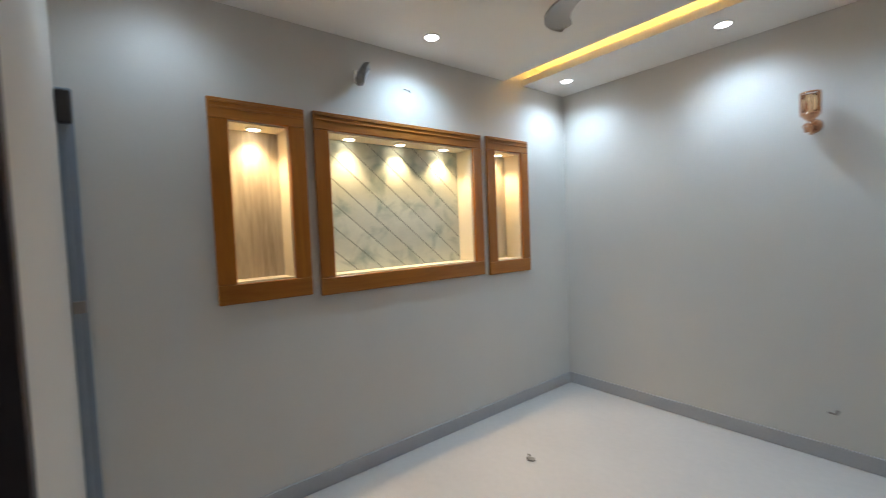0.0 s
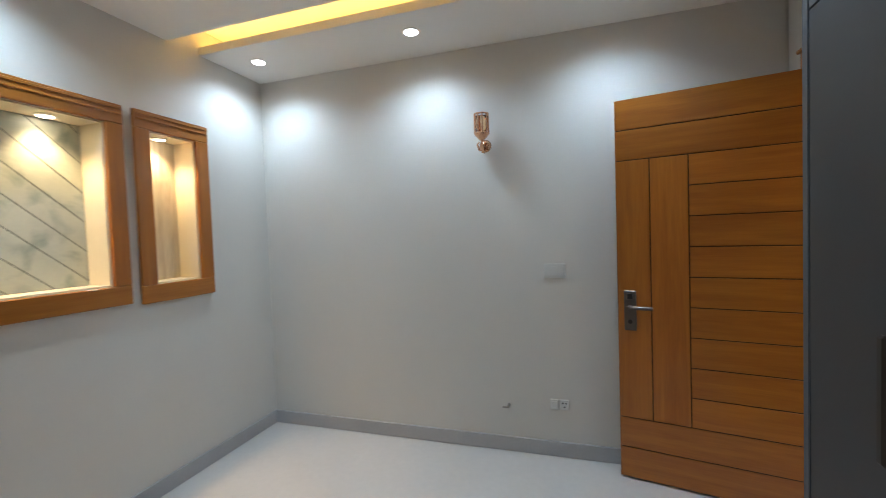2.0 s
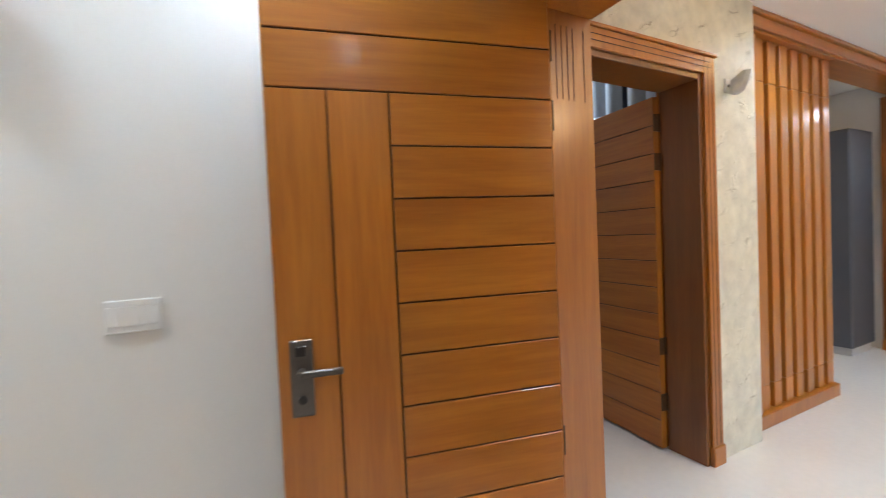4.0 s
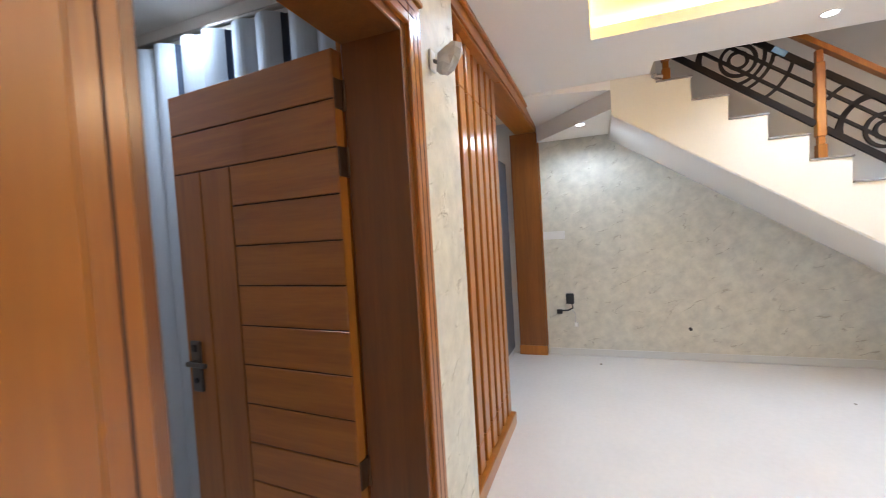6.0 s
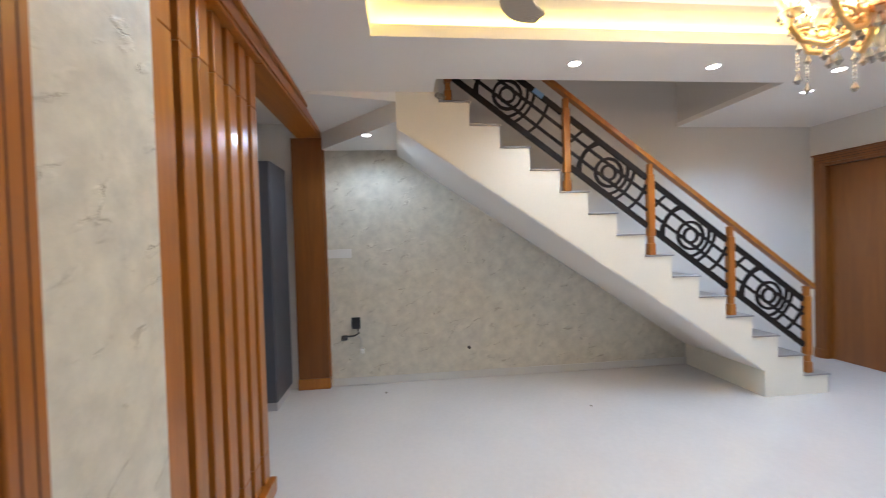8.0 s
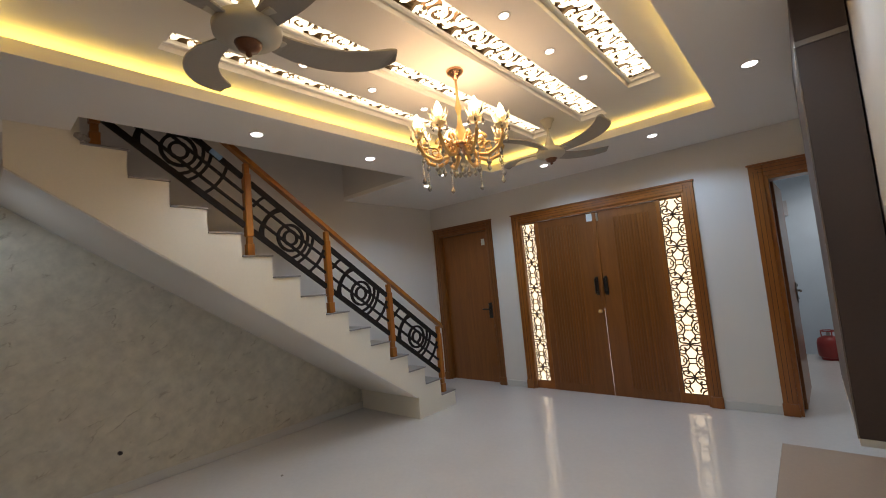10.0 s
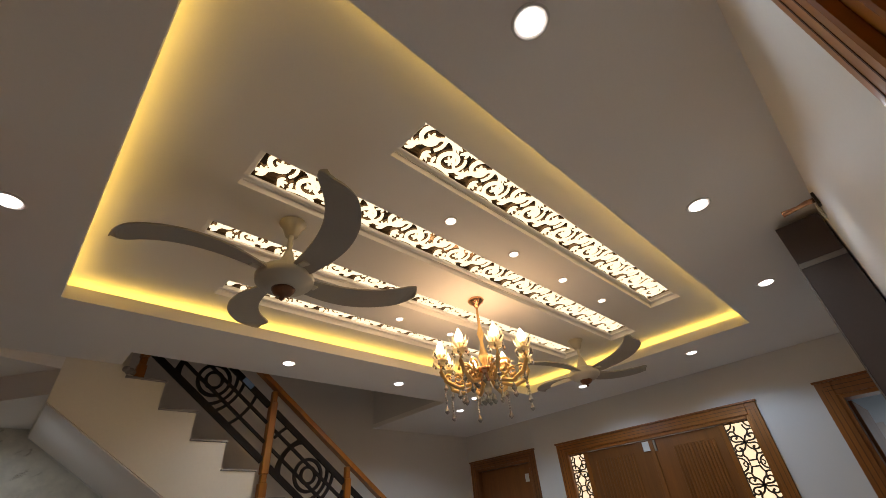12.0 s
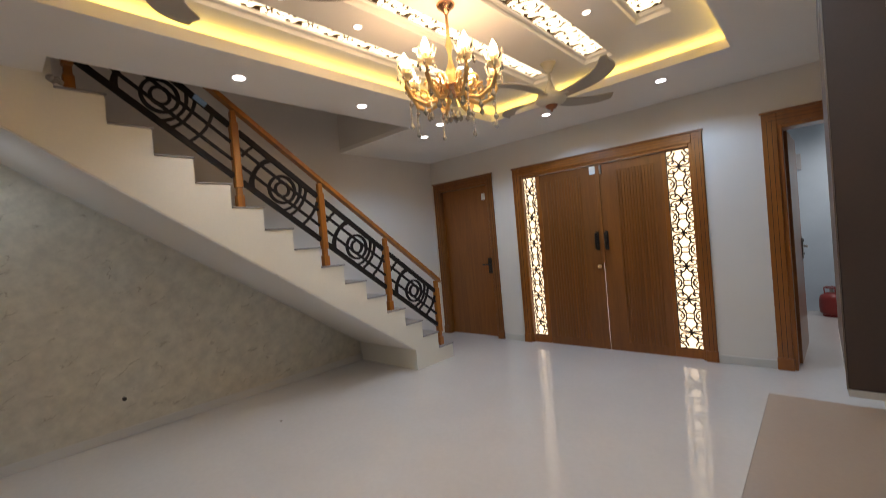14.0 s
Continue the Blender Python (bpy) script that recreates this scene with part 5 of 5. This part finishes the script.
for k in range(ARMS):
    t = 2 * math.pi * k / ARMS + 0.2
    c, s = math.cos(t), math.sin(t)

    def at(r, z):
        return (r * c, r * s, z)

    path = [at(0.05, -0.02), at(0.10, -0.085), at(0.17, -0.105), at(0.24, -0.07), at(0.275, -0.01), at(0.27, 0.035)]
    arm = part("arm", tube(bmesh.new(), path, 0.0125, 8), M_GOLD, ch, smooth=True)
    curl = [at(0.12 + 0.045 * (1 - q * 0.6) * math.cos(q * 7), 0.0 + 0.045 * (1 - q * 0.6) * math.sin(q * 7)) for q in np.linspace(0, 1, 18)]
    part("scroll", tube(bmesh.new(), curl, 0.009, 6), M_GOLD, arm, smooth=True)
    part("drip_pan", lathe(bmesh.new(), [(0.010, 0.028), (0.03, 0.034), (0.046, 0.05), (0.048, 0.054), (0.014, 0.048)], 16, at(0.27, 0)), M_CUP, arm, "cut glass drip pan", smooth=True)
    bm = bmesh.new()
    for q in range(8):
        w = 2 * math.pi * q / 8
        rim = [(0.27 * c + rr * math.cos(w + dw), 0.27 * s + rr * math.sin(w + dw), zz) for rr, zz, dw in ((0.016, 0.05, -0.35), (0.016, 0.05, 0.35), (0.046, 0.085, 0.36), (0.058, 0.128, 0.0), (0.046, 0.085, -0.36))]
        inner = [bm.verts.new(v) for v in rim]
        outer = [bm.verts.new((v[0], v[1], v[2] - 0.006)) for v in rim]
        bm.faces.new(inner)
        bm.faces.new(outer[::-1])
        for g in range(5):
            h = (g + 1) % 5
            bm.faces.new((inner[g], outer[g], outer[h], inner[h]))
    part("petal_cup", bm, M_CUP, arm, "cut glass petal cup")
    part("candle", cyl(bmesh.new(), at(0.27, 0.05), at(0.27, 0.095), 0.012, seg=12), M_GOLD, arm)
    part("bulb", lathe(bmesh.new(), [(0.010, 0.092), (0.021, 0.106), (0.0255, 0.125), (0.020, 0.150), (0.009, 0.172), (0.002, 0.184)], 14, at(0.27, 0)), G_BULB, arm, "lit flame-shaped bulb", smooth=True)
    leaf = bmesh.new()
    for q, e in ((0.105, 1), (0.175, 1), (0.235, -1)):
        curl = [at(q + e * 0.030 * (1 - u * 0.65) * math.cos(u * 8 + 1), -0.055 + 0.030 * (1 - u * 0.65) * math.sin(u * 8 + 1)) for u in np.linspace(0, 1, 14)]
        tube(leaf, curl, lambda u: 0.008 - 0.004 * u, 6)
    part("leaf_scroll", leaf, M_GOLD, arm, smooth=True)
    for q in range(6):
        w = 2 * math.pi * q / 6
        crystal(arm, 0.27 * c + 0.047 * math.cos(w), 0.27 * s + 0.047 * math.sin(w), 0.048, 0.0085)
    crystal(arm, 0.25 * c, 0.25 * s, -0.075, 0.014)
    crystal(arm, 0.17 * c, 0.17 * s, -0.115, 0.016)
    bm = bmesh.new()
    for m in range(5):
        bmesh.ops.create_icosphere(bm, subdivisions=1, radius=0.007, matrix=Matrix.Translation((0.255 * c, 0.255 * s, -0.125 - 0.016 * m)))
    part("bead_string", bm, M_CRYSTAL, arm, "string of glass beads")
    crystal(arm, 0.255 * c, 0.255 * s, -0.20, 0.015)
for k in range(6):
    t = 2 * math.pi * k / 6
    crystal(ch, 0.07 * math.cos(t), 0.07 * math.sin(t), -0.05, 0.014)
    crystal(ch, 0.035 * math.cos(t), 0.035 * math.sin(t), -0.15, 0.016)
point_lamp(CX, CY, 2.43, 16, (1.0, 0.74, 0.46), 0.2)

# ---- timber slat screen, beam and jamb of the kitchen opening ----
scr = thing("slat_screen", (0, 0, 0), "varnished oak slat screen standing beside the kitchen", "slat screen")
part("stile", boxed(2.802, 2.985, -0.005, 0.10, 0.095, 2.545, bevel=0.004), M_WOOD, scr)
part("base", boxed(2.802, 4.035, -0.02, 0.115, 0.001, 0.095, bevel=0.005), M_WOOD, scr)
for i in range(7):
    x = 3.06 + i * 0.153
    part("slat", boxed(x - 0.047, x + 0.047, 0.015, 0.085, 0.095, 0.262, bevel=0.004), M_WOOD, scr)
    part("slat", boxed(x - 0.047, x + 0.047, 0.015, 0.085, 0.265, 2.265, bevel=0.004), M_WOOD, scr)
    part("slat", boxed(x - 0.047, x + 0.047, 0.015, 0.085, 2.268, 2.545, bevel=0.004), M_WOOD, scr)
part("cap_rail", boxed(2.802, 4.035, -0.03, 0.115, 2.546, 2.60, bevel=0.005), M_WOOD, scr)
beam = thing("timber_beam", (0, 0, 0), "oak clad beam over the kitchen opening", "beam")
part("soffit_board", boxed(4.036, XE - 0.001, -0.03, 0.20, 2.545, 2.575, bevel=0.003), M_WOODH, beam)
part("fascia", boxed(2.802, XE - 0.001, -0.045, -0.031, 2.56, CEIL_L - 0.03, bevel=0.003), M_WOODH, beam)
part("crown", boxed(2.802, XE - 0.001, -0.068, -0.031, CEIL_L - 0.029, CEIL_L - 0.002, bevel=0.004), M_WOODH, beam)
jb = thing("timber_jamb", (0, 0, 0), "oak clad jamb at the end of the kitchen opening", "jamb")
# panel has a darker wood tone than the base and bead
part("panel", boxed(XE - 0.06, XE - 0.008, -0.045, 0.26, 0.11, 2.544, bevel=0.003), M_DWOOD, jb, "darker lining board")
part("base", boxed(XE - 0.072, XE - 0.008, -0.055, 0.265, 0.001, 0.11, bevel=0.004), M_WOOD, jb)
part("edge_bead", boxed(XE - 0.03, XE - 0.008, -0.06, -0.046, 0.11, 2.544, bevel=0.003), M_WOOD, jb)
kc = thing("kitchen_cabinet", (0, 0, 0), "tall slate grey laminate kitchen cabinet", "cabinet")
part("body", boxed(5.28, 5.79, 0.32, 1.05, 0.08, 2.22, bevel=0.003), M_CAB, kc)
part("door", boxed(5.258, 5.2795, 0.325, 1.045, 0.085, 2.21, bevel=0.003), M_CAB, kc)
part("plinth", boxed(5.29, 5.72, 0.33, 1.05, 0.001, 0.08), M_SKIRT, kc)

# curtains of the second bedroom
def curtain(at, turn, length):
    """A drawn curtain: wide pale folds with narrow navy ones between."""
    cur = thing("curtain", at, "long pale blue and navy curtain, drawn", "curtain", "bedroom curtains", turn=turn)
    px, k = 0.0, 0
    while px < length:
        w = 0.15 if k % 3 else 0.05
        bm = bmesh.new()
        ribbon(bm, [(px + w * q / 10, -0.045 * math.sin(math.pi * q / 10) * (1 if k % 3 else -0.5)) for q in range(11)], 0.006, lambda u, v, t: (u, v, t), 0.02, 2.55)
        part("fold", bm, M_CURTAIN if k % 3 else M_NAVY, cur, "" if k % 3 else "navy stripe")
        px += w
        k += 1
    part("curtain_rail", cyl(bmesh.new(), (-0.01, 0.0, 2.58), (length + 0.03, 0.0, 2.58), 0.014), M_METAL, cur)


curtain((1.3, 1.86, 0), 0, 1.1)
curtain((2.60, 1.75, 0), -90, 1.3)

# ---- things on the wall under the stairs ----
switch_plate(XE - 0.006, -0.175, 1.37, 0.25, 0.09, -90, 4, "white switch plate on stone-look wallpaper")
pl = thing("dangling_socket", (XE - 0.006, -0.32, 0.645), "black socket box with loose wires hanging from the wall", "socket")
part("box", boxed(-0.03, 0.0, -0.045, 0.04, -0.055, 0.06, bevel=0.004), M_BLACK, pl)
part("wire", tube(bmesh.new(), [(-0.012, -0.02, -0.05), (-0.03, -0.03, -0.10), (-0.035, 0.02, -0.125), (-0.03, 0.09, -0.13)], 0.009, 6), M_BLACK, pl)
part("plug_end", boxed(-0.05, -0.004, 0.085, 0.145, -0.165, -0.12, bevel=0.005), M_BLACK, pl)
part("wire", tube(bmesh.new(), [(-0.03, -0.02, -0.12), (-0.03, -0.055, -0.17), (-0.025, -0.05, -0.26)], 0.005, 6), M_SKIRT, pl)
part("tap_end", boxed(-0.05, -0.002, -0.08, -0.04, -0.31, -0.26, bevel=0.006), M_WHITEP, pl, "white plastic tap end")
sp = thing("pipe_stub", (XE - 0.006, -1.50, 0.33), "small dark pipe stub on the wallpapered wall", "pipe")
part("pipe", cyl(bmesh.new(), (0, 0, 0), (-0.03, 0, 0), 0.016, seg=10), M_DMETAL, sp)

# ---- media wall ----
cs = thing("media_console", (1.20, 0, 0), "long taupe laminate media console along the wall", "media console")
part("top", boxed(-0.062, 0.378, -3.05, -1.75, 0.60, 0.64, bevel=0.003), M_TAUPE, cs)
part("carcass", boxed(-0.062, 0.340, -3.045, -1.76, 0.22, 0.5995), M_TAUPE, cs)
for i in range(3):
    a = -3.04 + i * 0.427
    dr = part("drawer", boxed(0.3405, 0.358, a, a + 0.423, 0.225, 0.592, bevel=0.003), M_TAUPE, cs)
    part("handle", boxed(0.3585, 0.375, a + 0.16, a + 0.28, 0.50, 0.515, bevel=0.003), M_METAL, dr)
part("plinth", boxed(-0.06, 0.30, -3.02, -1.78, 0.001, 0.22), M_UMBER, cs)
mp = thing("media_wall", (1.205, 0, 0), "dark umber laminate media panel with a pale metal strip", "wall panel")
part("panel", boxed(-0.062, 0.115, -4.30, -3.13, 0.675, 2.40, bevel=0.002), M_UMBER, mp)
part("strip", boxed(-0.062, 0.116, -4.30, -3.129, 2.4005, 2.425), M_METAL, mp, "pale metal strip")
part("panel", boxed(-0.062, 0.115, -4.30, -3.13, 2.4255, 2.63, bevel=0.002), M_UMBER, mp)
part("edge_trim", boxed(0.1155, 0.121, -3.142, -3.128, 0.675, 2.40), M_METAL, mp, "bright metal edge trim")
part("bottom_strip", boxed(-0.062, 0.116, -4.30, -3.129, 0.645, 0.6745), M_WHITEP, mp, "white lower strip")
br = thing("lamp_bracket", (XC1, -2.84, 2.55), "amber wrapped lamp bracket on the wall above the console", "lamp bracket")
part("arm", tube(bmesh.new(), [(0.002, 0, 0), (0.04, -0.002, 0.004), (0.075, 0.0, -0.002), (0.13, 0.004, -0.004)], lambda t: 0.011 + 0.007 * math.sin(t * 9), 8), M_ROSE, br, smooth=True)
part("backplate", boxed(0.001, 0.012, -0.02, 0.02, -0.03, 0.03, bevel=0.003), M_DMETAL, br)
switch_plate(XC1, -2.98, 2.56, 0.05, 0.06, 90, 1, "small white cable box high on the wall")

# ---- store room seen through the open door ----
cylr = thing("gas_cylinder", (1.30, -8.25, 0), "red gas cylinder on the store room floor", "gas cylinder")
part("body", lathe(bmesh.new(), [(0.12, 0.03), (0.155, 0.06), (0.16, 0.12), (0.16, 0.25), (0.14, 0.32), (0.07, 0.36), (0.03, 0.365)], 24), M_RED, cylr, smooth=True)
part("foot_ring", lathe(bmesh.new(), [(0.125, 0.001), (0.125, 0.035), (0.11, 0.036)], 24), M_RED, cylr)
part("valve", lathe(bmesh.new(), [(0.03, 0.366), (0.02, 0.39), (0.028, 0.40), (0.02, 0.43)], 12), M_METAL, cylr)
bm = bmesh.new()
for q in range(3):
    t = q * 2.1
    cyl(bm, (0.085 * math.cos(t), 0.085 * math.sin(t), 0.345), (0.09 * math.cos(t), 0.09 * math.sin(t), 0.44), 0.008, seg=8)
tube(bm, [(0.09 * math.cos(t), 0.09 * math.sin(t), 0.44) for t in np.linspace(0, 2 * math.pi, 20)], 0.009, 6)
part("collar", bm, M_RED, cylr)
cylr.scale = (0.82, 0.82, 0.86)
mb = thing("switch_box", (1.60, -8.548, 2.10), "grey distribution box with hanging cable on the store wall", "switch box")
part("box", boxed(-0.085, 0.085, 0.0, 0.05, -0.10, 0.12, bevel=0.005), M_SKIRT, mb)
part("cable", tube(bmesh.new(), [(0, 0.02, -0.10), (0.02, 0.03, -0.2), (-0.02, 0.03, -0.26), (0.04, 0.02, -0.30)], 0.008, 6), M_SKIRT, mb)
# unseen fill lamps added for the three rooms behind the openings
store_fill = downlight(0.9, -7.6, 2.7, 75, (0.8, 0.92, 1.0))
kit_fill = downlight(4.6, 1.3, 2.7, 12, (0.9, 0.95, 1.0))
bed2_fill = downlight(1.8, 1.55, 2.7, 4, (0.85, 0.93, 1.0))
